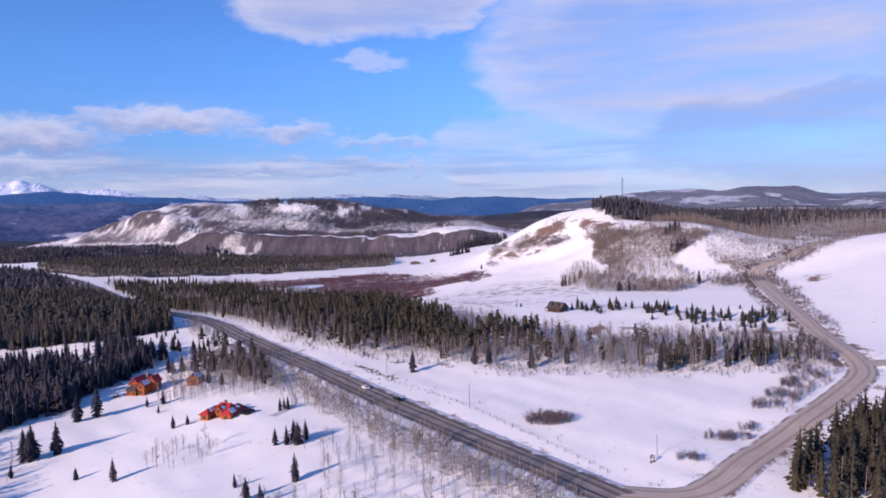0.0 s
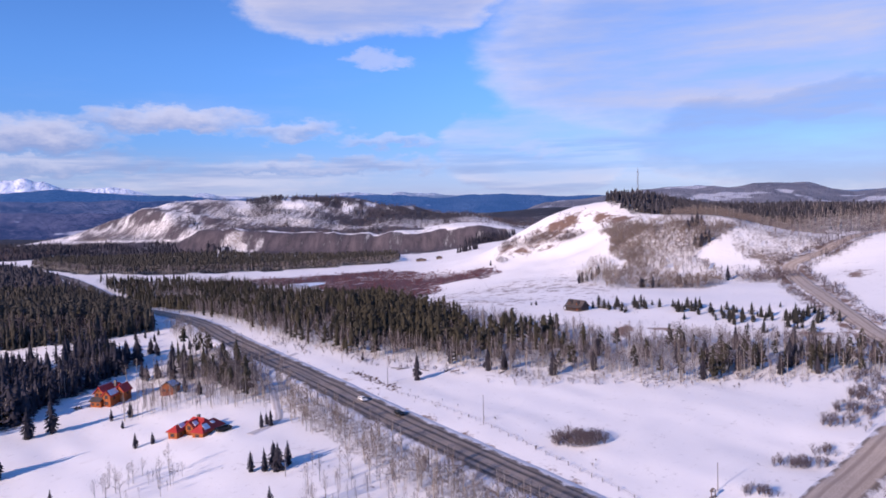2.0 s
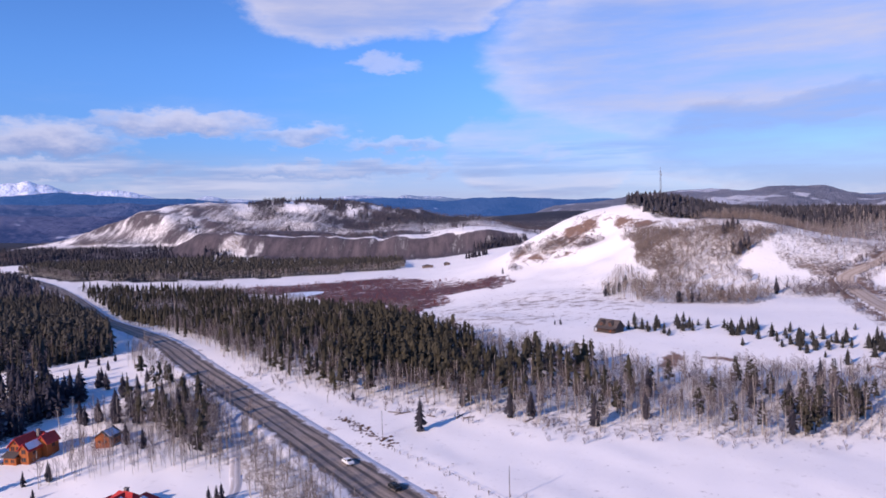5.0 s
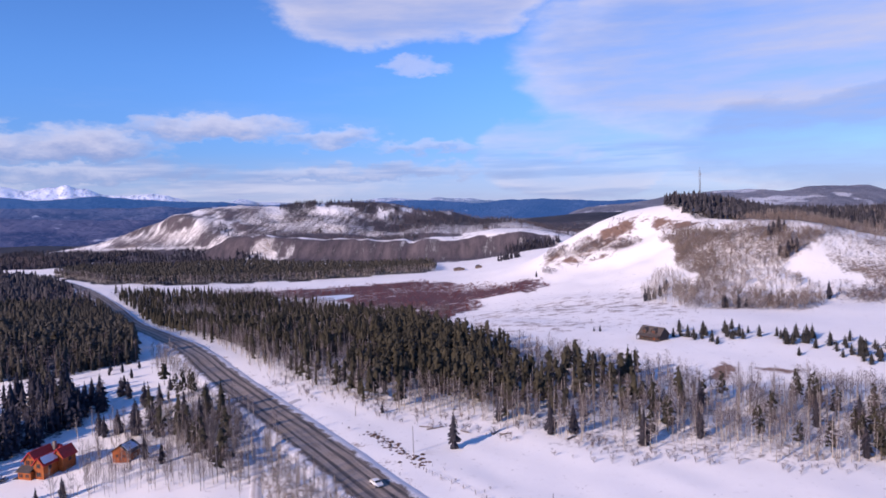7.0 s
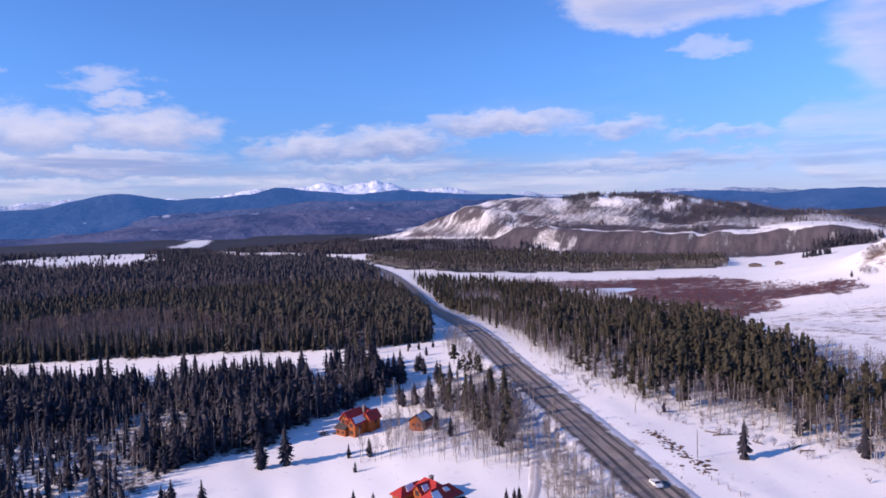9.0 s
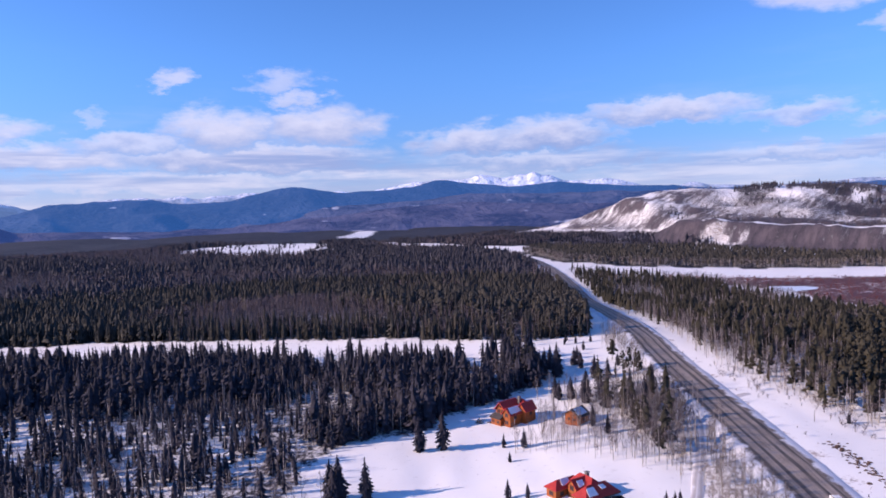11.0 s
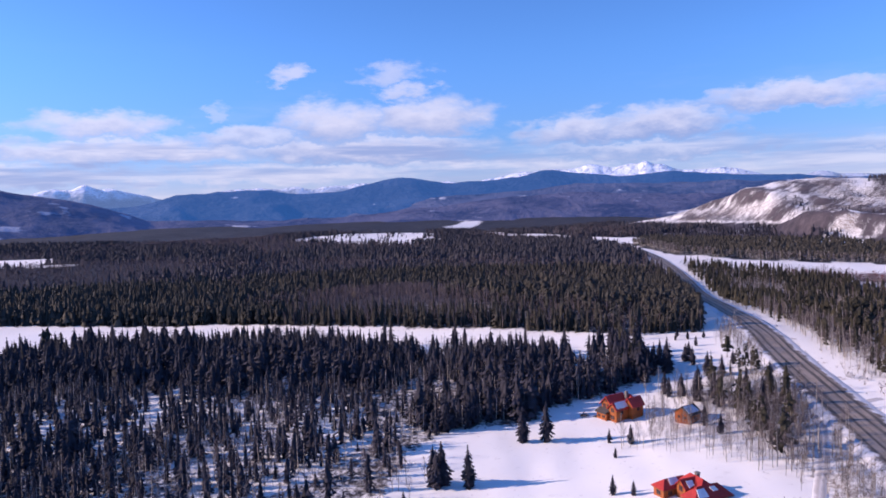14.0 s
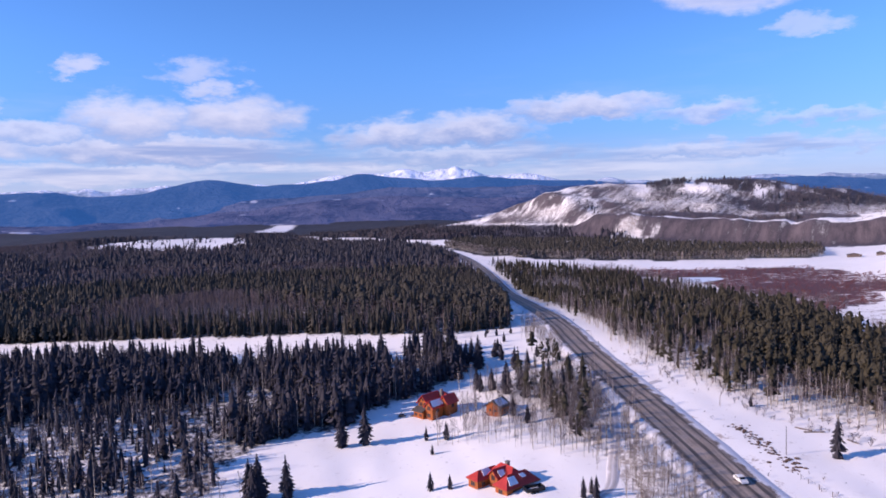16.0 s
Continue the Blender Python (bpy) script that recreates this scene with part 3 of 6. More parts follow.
for bx, by, rx, ry, turned, amount in ((118, 812, 62, 17, 0, 1.25), (160, 800, 30, 18, 0, 1.1), (98, 762, 50, 9, -48, 1.05), (201, 735, 13, 40, 10, 1.1), (185, 775, 18, 26, 20, 0.9), (130, 795, 66, 40, -10, 0.75)):
    grass = np.maximum(grass, 1.0 * amount * (0.2 + 0.8 * nose) * bump(gx, gy, bx, by, rx, ry, turned, 1.2))
grass = np.maximum(grass, 0.9 * bump(gx, gy, 178, 262, 14, 7, -20) + 0.85 * bump(gx, gy, 92, 282, 5, 20, -25) + 0.75 * bump(gx, gy, 113, 283, 12, 6, 0))
grass = np.maximum(grass, (0.33 + 0.4 * rough(gx, gy * 1.5, 50, 3, 62)) * sm(330, 420, gy) * sm(640, 520, gy) * (gx > -30) * (gx < 120))
side_gap = clear_of(gx, gy, SIDE_ROAD, 6)
grass = np.maximum(grass, 0.36 * sm(16, 9, road_gap))
grass = np.maximum(grass, (0.55 + 0.8 * rough(gx, gy, 25, 3, 63)) * sm(15, 9, side_gap) * sm(140, 200, gy))
grass = np.maximum(grass, 0.7 * bump(gx, gy, 292, 420, 10, 22, -20))
willow = (0.68 + 0.7 * rough(gx, gy, 70, 3, 41)) * inside(gx, gy, WILLOWS, 14)
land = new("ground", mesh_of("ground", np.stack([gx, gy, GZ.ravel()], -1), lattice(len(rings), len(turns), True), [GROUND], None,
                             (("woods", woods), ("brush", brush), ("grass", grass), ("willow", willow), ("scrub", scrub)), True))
tagged(land, "snow-covered valley floor and hills with brown grass showing", "ground", kind="structure")


def ribbon(name, line, profile, mat, label, category, step=3.0, lift=0.0):
    """A road laid over the land. profile: how far across and how high above it."""
    q = spline(line, step)
    d = np.gradient(q, axis=0)
    d /= np.linalg.norm(d, axis=1)[:, None]
    side = np.stack([d[:, 1], -d[:, 0]], -1)
    mid = height(q[:, 0], q[:, 1])
    mid = np.convolve(np.pad(mid, 6, mode="edge"), np.ones(13) / 13, "valid")
    along = np.concatenate([[0], np.cumsum(np.linalg.norm(np.diff(q, axis=0), axis=1))])
    rows, across = [], np.array([p[0] for p in profile])
    for a, up in profile:
        p = q + side * a
        own = height(p[:, 0], p[:, 1])
        z = np.maximum(mid, own) + up + lift if up >= 0 else own + up
        rows.append(np.column_stack([p, z]))
    verts = np.stack(rows, 1)
    n, k = verts.shape[:2]
    me = mesh_of(name, verts.reshape(-1, 3), lattice(n, k)[:, ::-1], [mat], None,
                 (("across", np.tile(across, n)), ("along", np.repeat(along, k))), True)
    return tagged(new(name, me), label, category, kind="structure")


ribbon("highway", HIGHWAY, [(-11.5, -0.6), (-8.6, 0.3), (-7.2, 0.62), (-6.4, 0.7), (-3, 0.78), (0, 0.84), (3, 0.78), (6.4, 0.7), (7.2, 0.62), (8.6, 0.3), (11.5, -0.6)],
       ASPHALT, "worn grey asphalt highway with dark wheel tracks", "road")
ribbon("gravel_side_road", SIDE_ROAD, [(-7.6, -0.6), (-5.6, 0.3), (-4.3, 0.52), (0, 0.6), (4.3, 0.52), (5.6, 0.3), (7.6, -0.6)], GRAVEL, "pale brown gravel side road joining the highway", "road", lift=0.12)
ribbon("gravel_branch", BRANCH, [(-7.5, -0.6), (-5.4, 0.3), (-4.2, 0.5), (0, 0.56), (4.2, 0.5), (5.4, 0.3), (7.5, -0.6)], GRAVEL, "pale brown gravel lane branching off", "road", lift=0.05)
ribbon("driveway", DRIVE, [(-2.0, -0.15), (-1.4, 0.06), (0, 0.08), (1.4, 0.06), (2.0, -0.15)], TRACK, "snowy driveway with wheel tracks", "driveway")

# the frozen pond
pond = bmesh.new()
ring = [pond.verts.new((-170 + (19 + 6 * math.sin(3 * a)) * math.cos(a), 745 + (32 + 8 * math.sin(2 * a + 1)) * math.sin(a), -15.2)) for a in np.linspace(0, 2 * math.pi, 48, endpoint=False)]
pond.faces.new(ring)
me = bpy.data.meshes.new("pond")
pond.to_mesh(me)
me.materials.append(ICE)
tagged(new("pond", me), "frozen pond with pale blue ice", "pond", kind="structure")


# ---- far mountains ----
def mountain_material(name, forest, rock, snow_from, snow_to, haze, open_from=0.64):
    """A plain backdrop of distance: forest below, snow and rock above, haze painted over it as blue emission."""
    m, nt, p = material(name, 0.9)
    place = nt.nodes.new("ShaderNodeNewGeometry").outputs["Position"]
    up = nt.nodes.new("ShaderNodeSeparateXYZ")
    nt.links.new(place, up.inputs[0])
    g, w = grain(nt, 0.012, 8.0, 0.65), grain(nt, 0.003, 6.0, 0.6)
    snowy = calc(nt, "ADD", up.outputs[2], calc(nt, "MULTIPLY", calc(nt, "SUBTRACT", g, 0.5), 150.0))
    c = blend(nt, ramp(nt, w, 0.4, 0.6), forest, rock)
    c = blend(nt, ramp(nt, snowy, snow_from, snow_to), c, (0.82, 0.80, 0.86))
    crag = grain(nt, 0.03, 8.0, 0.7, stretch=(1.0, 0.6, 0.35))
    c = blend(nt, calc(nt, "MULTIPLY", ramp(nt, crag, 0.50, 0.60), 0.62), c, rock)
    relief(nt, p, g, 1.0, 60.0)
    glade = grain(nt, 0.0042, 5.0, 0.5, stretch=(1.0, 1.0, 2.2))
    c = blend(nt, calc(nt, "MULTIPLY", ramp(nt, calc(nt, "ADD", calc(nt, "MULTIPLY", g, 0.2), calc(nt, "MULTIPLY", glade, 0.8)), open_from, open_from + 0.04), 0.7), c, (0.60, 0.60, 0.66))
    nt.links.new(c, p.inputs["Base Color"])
    p.inputs["Emission Color"].default_value, p.inputs["Emission Strength"].default_value = (*haze, 1), 1.0
    return m


def range_of(name, label, crest, radius, depth, mat, jag, seed, foot=-60):
    """A mountain range along the horizon. crest: rows of turn and rise in degrees, as seen from the road's side of the valley."""
    a = np.linspace(crest[0][0], crest[-1][0], 640)
    top = radius * np.tan(np.radians(np.interp(a, [c[0] for c in crest], [c[1] for c in crest]))) + 72
    top = np.convolve(np.pad(top, 1, mode="edge"), np.hanning(5)[1:-1] / np.hanning(5)[1:-1].sum(), "valid")
    s = np.concatenate([np.linspace(-1, 0, 22), np.linspace(0.1, 0.5, 4)])
    T, S = np.meshgrid(a, s)
    RR = radius + S * depth
    X, Y = -RR * np.sin(np.radians(T)), RR * np.cos(np.radians(T))
    share = np.where(S < 0, (1 + S).clip(0, 1) ** 1.35, 1 - 2 * S)
    spurs = rough(X, Y, 420, 5, seed, True) - 0.62
    Z = foot + (top[None] - foot) * share + jag * spurs * (0.3 + 0.7 * (1 - np.abs(share))) * (share > 0.01)
    me = mesh_of(name, np.stack([X, Y, Z], -1).reshape(-1, 3), lattice(len(s), len(a)), [mat], None, (), True)
    return tagged(new(name, me), label, "mountains", kind="structure")


# the haze put in as emission is stronger the farther off a range stands
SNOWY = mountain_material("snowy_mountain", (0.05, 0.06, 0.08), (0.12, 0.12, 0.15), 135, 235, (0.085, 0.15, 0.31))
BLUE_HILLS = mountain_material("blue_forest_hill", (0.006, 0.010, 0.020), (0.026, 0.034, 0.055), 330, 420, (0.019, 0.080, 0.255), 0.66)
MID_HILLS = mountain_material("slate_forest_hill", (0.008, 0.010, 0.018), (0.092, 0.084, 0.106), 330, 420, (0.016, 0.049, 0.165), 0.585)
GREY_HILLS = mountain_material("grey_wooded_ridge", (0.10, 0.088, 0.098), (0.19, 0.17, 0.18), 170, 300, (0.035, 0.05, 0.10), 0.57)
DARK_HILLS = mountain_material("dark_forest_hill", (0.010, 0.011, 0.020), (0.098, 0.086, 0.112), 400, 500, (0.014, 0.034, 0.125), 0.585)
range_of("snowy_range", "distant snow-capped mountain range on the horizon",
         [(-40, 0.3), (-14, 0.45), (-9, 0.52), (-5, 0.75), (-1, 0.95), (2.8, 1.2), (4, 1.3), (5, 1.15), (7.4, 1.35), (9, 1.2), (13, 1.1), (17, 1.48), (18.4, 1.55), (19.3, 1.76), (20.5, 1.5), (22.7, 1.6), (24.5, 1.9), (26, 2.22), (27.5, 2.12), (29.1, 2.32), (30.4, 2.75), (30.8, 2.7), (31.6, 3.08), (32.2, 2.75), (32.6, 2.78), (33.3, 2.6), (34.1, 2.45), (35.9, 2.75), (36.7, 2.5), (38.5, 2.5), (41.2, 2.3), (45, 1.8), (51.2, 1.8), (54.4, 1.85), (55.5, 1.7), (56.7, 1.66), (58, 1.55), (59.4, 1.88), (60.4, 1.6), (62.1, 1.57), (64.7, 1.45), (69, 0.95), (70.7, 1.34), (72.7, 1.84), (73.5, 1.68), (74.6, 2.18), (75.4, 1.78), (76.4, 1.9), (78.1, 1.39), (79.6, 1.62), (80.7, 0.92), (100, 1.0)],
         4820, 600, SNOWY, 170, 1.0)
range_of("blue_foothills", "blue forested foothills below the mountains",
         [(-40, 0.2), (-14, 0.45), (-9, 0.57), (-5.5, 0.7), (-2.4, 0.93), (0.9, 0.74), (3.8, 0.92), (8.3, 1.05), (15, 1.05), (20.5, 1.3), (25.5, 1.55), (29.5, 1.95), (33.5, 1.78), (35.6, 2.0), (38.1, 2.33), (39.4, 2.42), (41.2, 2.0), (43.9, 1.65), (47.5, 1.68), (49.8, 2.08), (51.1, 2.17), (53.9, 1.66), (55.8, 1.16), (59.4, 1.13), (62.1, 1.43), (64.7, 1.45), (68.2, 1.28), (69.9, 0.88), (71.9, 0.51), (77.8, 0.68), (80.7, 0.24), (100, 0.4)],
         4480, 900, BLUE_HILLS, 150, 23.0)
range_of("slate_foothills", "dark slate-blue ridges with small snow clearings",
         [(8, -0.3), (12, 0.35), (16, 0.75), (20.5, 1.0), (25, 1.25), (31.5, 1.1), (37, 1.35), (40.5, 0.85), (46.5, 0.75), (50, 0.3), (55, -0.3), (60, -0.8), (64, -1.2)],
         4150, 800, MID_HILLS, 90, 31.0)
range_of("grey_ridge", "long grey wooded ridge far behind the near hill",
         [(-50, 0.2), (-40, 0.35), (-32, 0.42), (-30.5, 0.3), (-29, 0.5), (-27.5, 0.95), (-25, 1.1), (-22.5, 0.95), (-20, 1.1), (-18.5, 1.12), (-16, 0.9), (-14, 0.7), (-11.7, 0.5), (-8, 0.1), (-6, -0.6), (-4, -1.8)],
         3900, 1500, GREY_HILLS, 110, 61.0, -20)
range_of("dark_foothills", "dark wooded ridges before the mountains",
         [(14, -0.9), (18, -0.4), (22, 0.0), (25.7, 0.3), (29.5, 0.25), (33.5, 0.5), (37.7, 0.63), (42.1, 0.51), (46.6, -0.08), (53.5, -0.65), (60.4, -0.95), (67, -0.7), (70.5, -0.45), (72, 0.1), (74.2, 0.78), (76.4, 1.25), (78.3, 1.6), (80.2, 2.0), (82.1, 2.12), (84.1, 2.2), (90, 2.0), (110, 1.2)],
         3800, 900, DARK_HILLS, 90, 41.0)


# ---- trees: patterns one metre high, put up in many sizes ----
rng = np.random.default_rng(7)


def outward_of(v, seed=0):
    """Directions in which a crown's surface faces: away from the stem and a little up, unevenly."""
    g = np.random.default_rng(seed)
    r = np.hypot(v[:, 0], v[:, 1])
    n = np.column_stack([v[:, :2] / np.maximum(r, 0.05)[:, None], np.full(len(v), 2.0)]) + g.normal(0, 0.45, (len(v), 3))
    return n / np.linalg.norm(n, axis=1)[:, None]


def conifer(levels, per, reach, low, droop, wide, seed, core=5, shape=0.95, full=1.3):
    """A conifer's crown: whorls of drooping boughs, each a folded leaf, round a dense jagged core."""
    g = np.random.default_rng(seed)
    verts, faces = [], []

    def girth(f):
        return reach * min(1.0, full * (1 - f)) ** shape * (0.6 + 0.4 * min(1.0, f * 4))

    rings = 5
    b = len(verts)
    for i in range(rings):
        f = i / rings
        for k in range(core):
            a, o = 6.283 * (k + 0.5 * (i % 2)) / core + g.uniform(-0.2, 0.2), 0.5 * girth(f) * g.uniform(0.6, 1.25)
            verts.append((o * math.cos(a), o * math.sin(a), low + (0.96 - low) * f + g.uniform(-0.02, 0.02)))
    verts.append((0, 0, 0.97))
    for i in range(rings - 1):
        for k in range(core):
            p, q = b + i * core + k, b + i * core + (k + 1) % core
            faces += [(p, q, q + core), (p, q + core, p + core)]
    faces += [(b + (rings - 1) * core + k, b + (rings - 1) * core + (k + 1) % core, b + rings * core) for k in range(core)]
    for i in range(levels):
        f = i / (levels - 1)
        z = low + (0.975 - low) * f
        n = max(3, round(per * (1 - 0.45 * f)))
        start = g.uniform(0, 6.28)
        for k in range(n):
            a = start + 6.283 * (k + g.uniform(-0.35, 0.35)) / n
            o = (girth(f) + 0.012) * g.uniform(0.45, 1.4)
            w = wide * (0.4 + 0.6 * (1 - f)) * g.uniform(0.75, 1.25)
            c, sn = math.cos(a), math.sin(a)
            up = z + g.uniform(-0.02, 0.02)
            b = len(verts)
            verts += [(c * o * 0.2, sn * o * 0.2, up + 0.05 * (1 - 0.5 * f)), (c * o * 0.62 - sn * w, sn * o * 0.62 + c * w, up - droop * o * 0.7),
                      (c * o * 0.62 + sn * w, sn * o * 0.62 - c * w, up - droop * o * 0.8), (c * o, sn * o, up - droop * o * 0.75)]
            faces += [(b, b + 1, b + 3), (b, b + 3, b + 2)]
    return np.array(verts), np.array(faces)


def stem(r0, r1, top, sides=5, bend=0.0, base=-0.03):
    """A tapered trunk."""
    verts, faces = [], []
    for i, (z, r) in enumerate(((base, r0 * 1.15), (top * 0.35, r0 * 0.72 + r1 * 0.28), (top, r1))):
        for k in range(sides):
            a = 6.283 * k / sides
            verts.append((r * math.cos(a) + bend * z * z, r * math.sin(a), z))
    for i in range(2):
        for k in range(sides):
            a, b = i * sides + k, i * sides + (k + 1) % sides
            faces += [(a, b, b + sides), (a, b + sides, a + sides)]
    return np.array(verts), np.array(faces)


def twigs(count, low, reach, thick, seed, fork=2):
    """Bare limbs, each with finer twigs at its end, as thin blades."""
    g = np.random.default_rng(seed)
    verts, faces = [], []

    def blade(p, q, w):
        d = q - p
        s = np.cross(d, g.normal(size=3))
        s = s / (np.linalg.norm(s) + 1e-9) * w
        b = len(verts)
        verts.extend([p - s, p + s, q])
        faces.append((b, b + 1, b + 2))

    for i in range(count):
        f = (i + g.uniform()) / count
        z = low + (0.93 - low) * f
        a = g.uniform(0, 6.283)
        o = reach * (0.35 + 0.9 * math.sin(math.pi * min(1, 0.2 + 0.8 * f))) * g.uniform(0.6, 1.1) * (1.15 - f * 0.75)
        p = np.array([0, 0, z])
        q = p + np.array([math.cos(a) * o, math.sin(a) * o, o * g.uniform(0.7, 1.5)])
        blade(p, q, thick)
        for _ in range(fork):
            m = p + (q - p) * g.uniform(0.4, 0.95)
            blade(m, m + np.array([g.normal() * o * 0.4, g.normal() * o * 0.4, o * g.uniform(0.2, 0.7)]), thick * 0.7)
    return np.array(verts), np.array(faces)


def tiers(count, sides, reach, low, seed):
    """A far conifer: a few jagged skirts."""
    g = np.random.default_rng(seed)
    verts, faces = [], []
    for i in range(count):
        f = i / count
        z0, z1 = low + (1 - low) * f - 0.02, low + (1 - low) * min(1, f + 1.7 / count)
        b = len(verts)
        verts.append((0, 0, z1))
        for k in range(sides):
            a = 6.283 * (k + g.uniform(-0.25, 0.25)) / sides
            o = reach * (1 - f) ** 0.8 * g.uniform(0.4, 1.35)
            verts.append((o * math.cos(a), o * math.sin(a), z0 + g.uniform(-0.04, 0.04)))
        faces += [(b, b + 1 + k, b + 1 + (k + 1) % sides) for k in range(sides)]
    return np.array(verts), np.array(faces)


def clumps(count, reach, low, size, seed):
    """A pine's crown: uneven tufts round the upper stem."""
    g = np.random.default_rng(seed)
    verts, faces = [], []
    for i in range(count):
        f = (i + g.uniform()) / count
        z = low + (0.97 - low) * f
        a, o = g.uniform(0, 6.283), reach * (1.0 - 0.72 * f**2.4) * g.uniform(0.3, 1.0)
        c = np.array([o * math.cos(a), o * math.sin(a), z])
        s = size * g.uniform(0.7, 1.3) * (1.1 - 0.6 * f)
        b = len(verts)
        verts.append(c + (0, 0, s * 0.9))
        for k in range(5):
            t = 6.283 * k / 5 + g.uniform(-0.4, 0.4)
            verts.append(c + (s * math.cos(t) * g.uniform(0.7, 1.3), s * math.sin(t) * g.uniform(0.7, 1.3), -s * g.uniform(0.1, 0.6)))
        faces += [(b, b + 1 + k, b + 1 + (k + 1) % 5) for k in range(5)]
        faces += [(b + 1, b + 3, b + 2), (b + 1, b + 4, b + 3)]
    return np.array(verts), np.array(faces)


def merged(*pieces):
    """Pieces of (verts, faces, slot) as one pattern."""
    v, f, s, n = [], [], [], 0
    for verts, faces, slot in pieces:
        v.append(verts), f.append(faces + n), s.append(np.full(len(faces), slot))
        n += len(verts)
    return np.concatenate(v), np.concatenate(f), np.concatenate(s)


def scatter(name, patterns, x, y, tall, wide, mats, label, category, sink=0.0, bias=0.0):
    """Many trees as one object: each one a pattern at its own size, turn and shade."""
    pick = rng.integers(0, len(patterns), len(x))
    vs, fs, ss, ts, ns, n = [], [], [], [], [], 0
    z = height(x, y) - sink
    for i, (v, f, s) in enumerate(patterns):
        k = np.where(pick == i)[0]
        if not len(k):
            continue
        a, h, w = rng.uniform(0, 6.283, len(k)), tall[k], tall[k] * wide * rng.uniform(0.8, 1.25, len(k))
        lean = rng.normal(0, 0.02, (2, len(k)))
        c, sn = np.cos(a)[:, None], np.sin(a)[:, None]
        px = (v[None, :, 0] * c - v[None, :, 1] * sn) * w[:, None] + x[k, None] + lean[0][:, None] * v[None, :, 2] * h[:, None]
        py = (v[None, :, 0] * sn + v[None, :, 1] * c) * w[:, None] + y[k, None] + lean[1][:, None] * v[None, :, 2] * h[:, None]
        pz = v[None, :, 2] * h[:, None] + z[k, None]
        vs.append(np.stack([px, py, pz], -1).reshape(-1, 3))
        o = outward_of(v, i)
        ns.append(np.stack([o[None, :, 0] * c - o[None, :, 1] * sn, o[None, :, 0] * sn + o[None, :, 1] * c, np.broadcast_to(o[None, :, 2], px.shape)], -1).reshape(-1, 3))
        fs.append((f[None] + (np.arange(len(k)) * len(v))[:, None, None]).reshape(-1, 3) + n)
        ss.append(np.tile(s, len(k)))
        ts.append(np.repeat(np.clip(rng.beta(2, 2.4, len(k)) + bias, 0, 1), len(v)))
        n += len(v) * len(k)
    me = mesh_of(name, np.concatenate(vs), np.concatenate(fs), mats, np.concatenate(ss), (("tint", np.concatenate(ts)),), outward=np.concatenate(ns))
    return tagged(new(name, me), label, category, kind="stuff")


def sown(x0, x1, y0, y1, gap, keep, jitter=0.48):
    """Places about gap metres apart for which keep(x, y) holds."""
    x, y = np.meshgrid(np.arange(x0, x1, gap), np.arange(y0, y1, gap))
    x, y = x.ravel(), y.ravel()
    x, y = x + rng.uniform(-jitter, jitter, len(x)) * gap, y + rng.uniform(-jitter, jitter, len(y)) * gap
    ok = keep(x, y)
    return x[ok], y[ok]


def off_roads(x, y, gap=13):
    return (clear_of(x, y, HIGHWAY) > gap) & (clear_of(x, y, SIDE_ROAD) > gap - 3) & (clear_of(x, y, DRIVE) > 4)


HOUSES = [(-141, 209, 12), (-88, 160, 14), (-118, 214, 7), (80, 345, 13)]


def off_houses(x, y):
    ok = np.ones(np.shape(x), bool)
    for hx, hy, hr in HOUSES:
        ok &= np.hypot(x - hx, y - hy) > hr
    return ok


SPRUCE_NEAR = [merged((*conifer(13, 7, 0.17 + 0.015 * i, 0.06, 0.5, 0.06, 11 + i, 6), 0), (*stem(0.016, 0.004, 0.95, 4), 1)) for i in range(4)]
SPRUCE_MID = [merged((*conifer(8, 5, 0.125 + 0.012 * i, 0.04, 0.6, 0.06, 21 + i, 5, 0.72, 1.6), 0), (*stem(0.014, 0.004, 0.5, 3), 1)) for i in range(5)]
PINE_MID = [merged((*clumps(22, 0.16, 0.24, 0.088, 31 + i), 0), (*conifer(2, 3, 0.14, 0.34, 0.3, 0.06, 36 + i, 5, 0.45, 2.6), 0), (*stem(0.012, 0.004, 0.9, 3, 0.02), 1)) for i in range(5)]
CONE_FAR = [merged((*tiers(4, 5, 0.15, 0.04, 41 + i), 0)) for i in range(6)]
PINE_FAR = [merged((*tiers(4, 5, 0.14, 0.26, 51 + i), 0), (*stem(0.012, 0.008, 0.4, 3), 1)) for i in range(5)]
STRIP_PINE = [merged((*tiers(3, 5, 0.15, 0.42, 141 + i), 0), (*stem(0.018, 0.01, 0.6, 3), 1)) for i in range(5)]
ASPEN_NEAR = [merged((*twigs(22, 0.25, 0.21, 0.0048, 61 + i, 4), 0), (*stem(0.0125, 0.004, 0.97, 4, 0.03), 1)) for i in range(5)]
ASPEN_FAR = [merged((*twigs(9, 0.35, 0.22, 0.010, 71 + i, 1), 0), (*stem(0.011, 0.005, 0.95, 3), 1)) for i in range(5)]
ASPEN_HILL = [merged((*twigs(7, 0.1, 0.3, 0.018, 76 + i, 1), 0), (*stem(0.012, 0.006, 0.95, 3), 1)) for i in range(4)]
THICKET = [merged((*twigs(14, 0.1, 0.36, 0.016, 78 + i, 2), 0)) for i in range(5)]
SHRUB = [merged((*twigs(26, 0.0, 0.6, 0.018, 81 + i, 2), 0)) for i in range(4)]

# the dark spruce wood beyond the meadow, with its snowy openings
def wood_gap(x, y, share):
    return rng.uniform(0, 1, np.shape(x)) < share


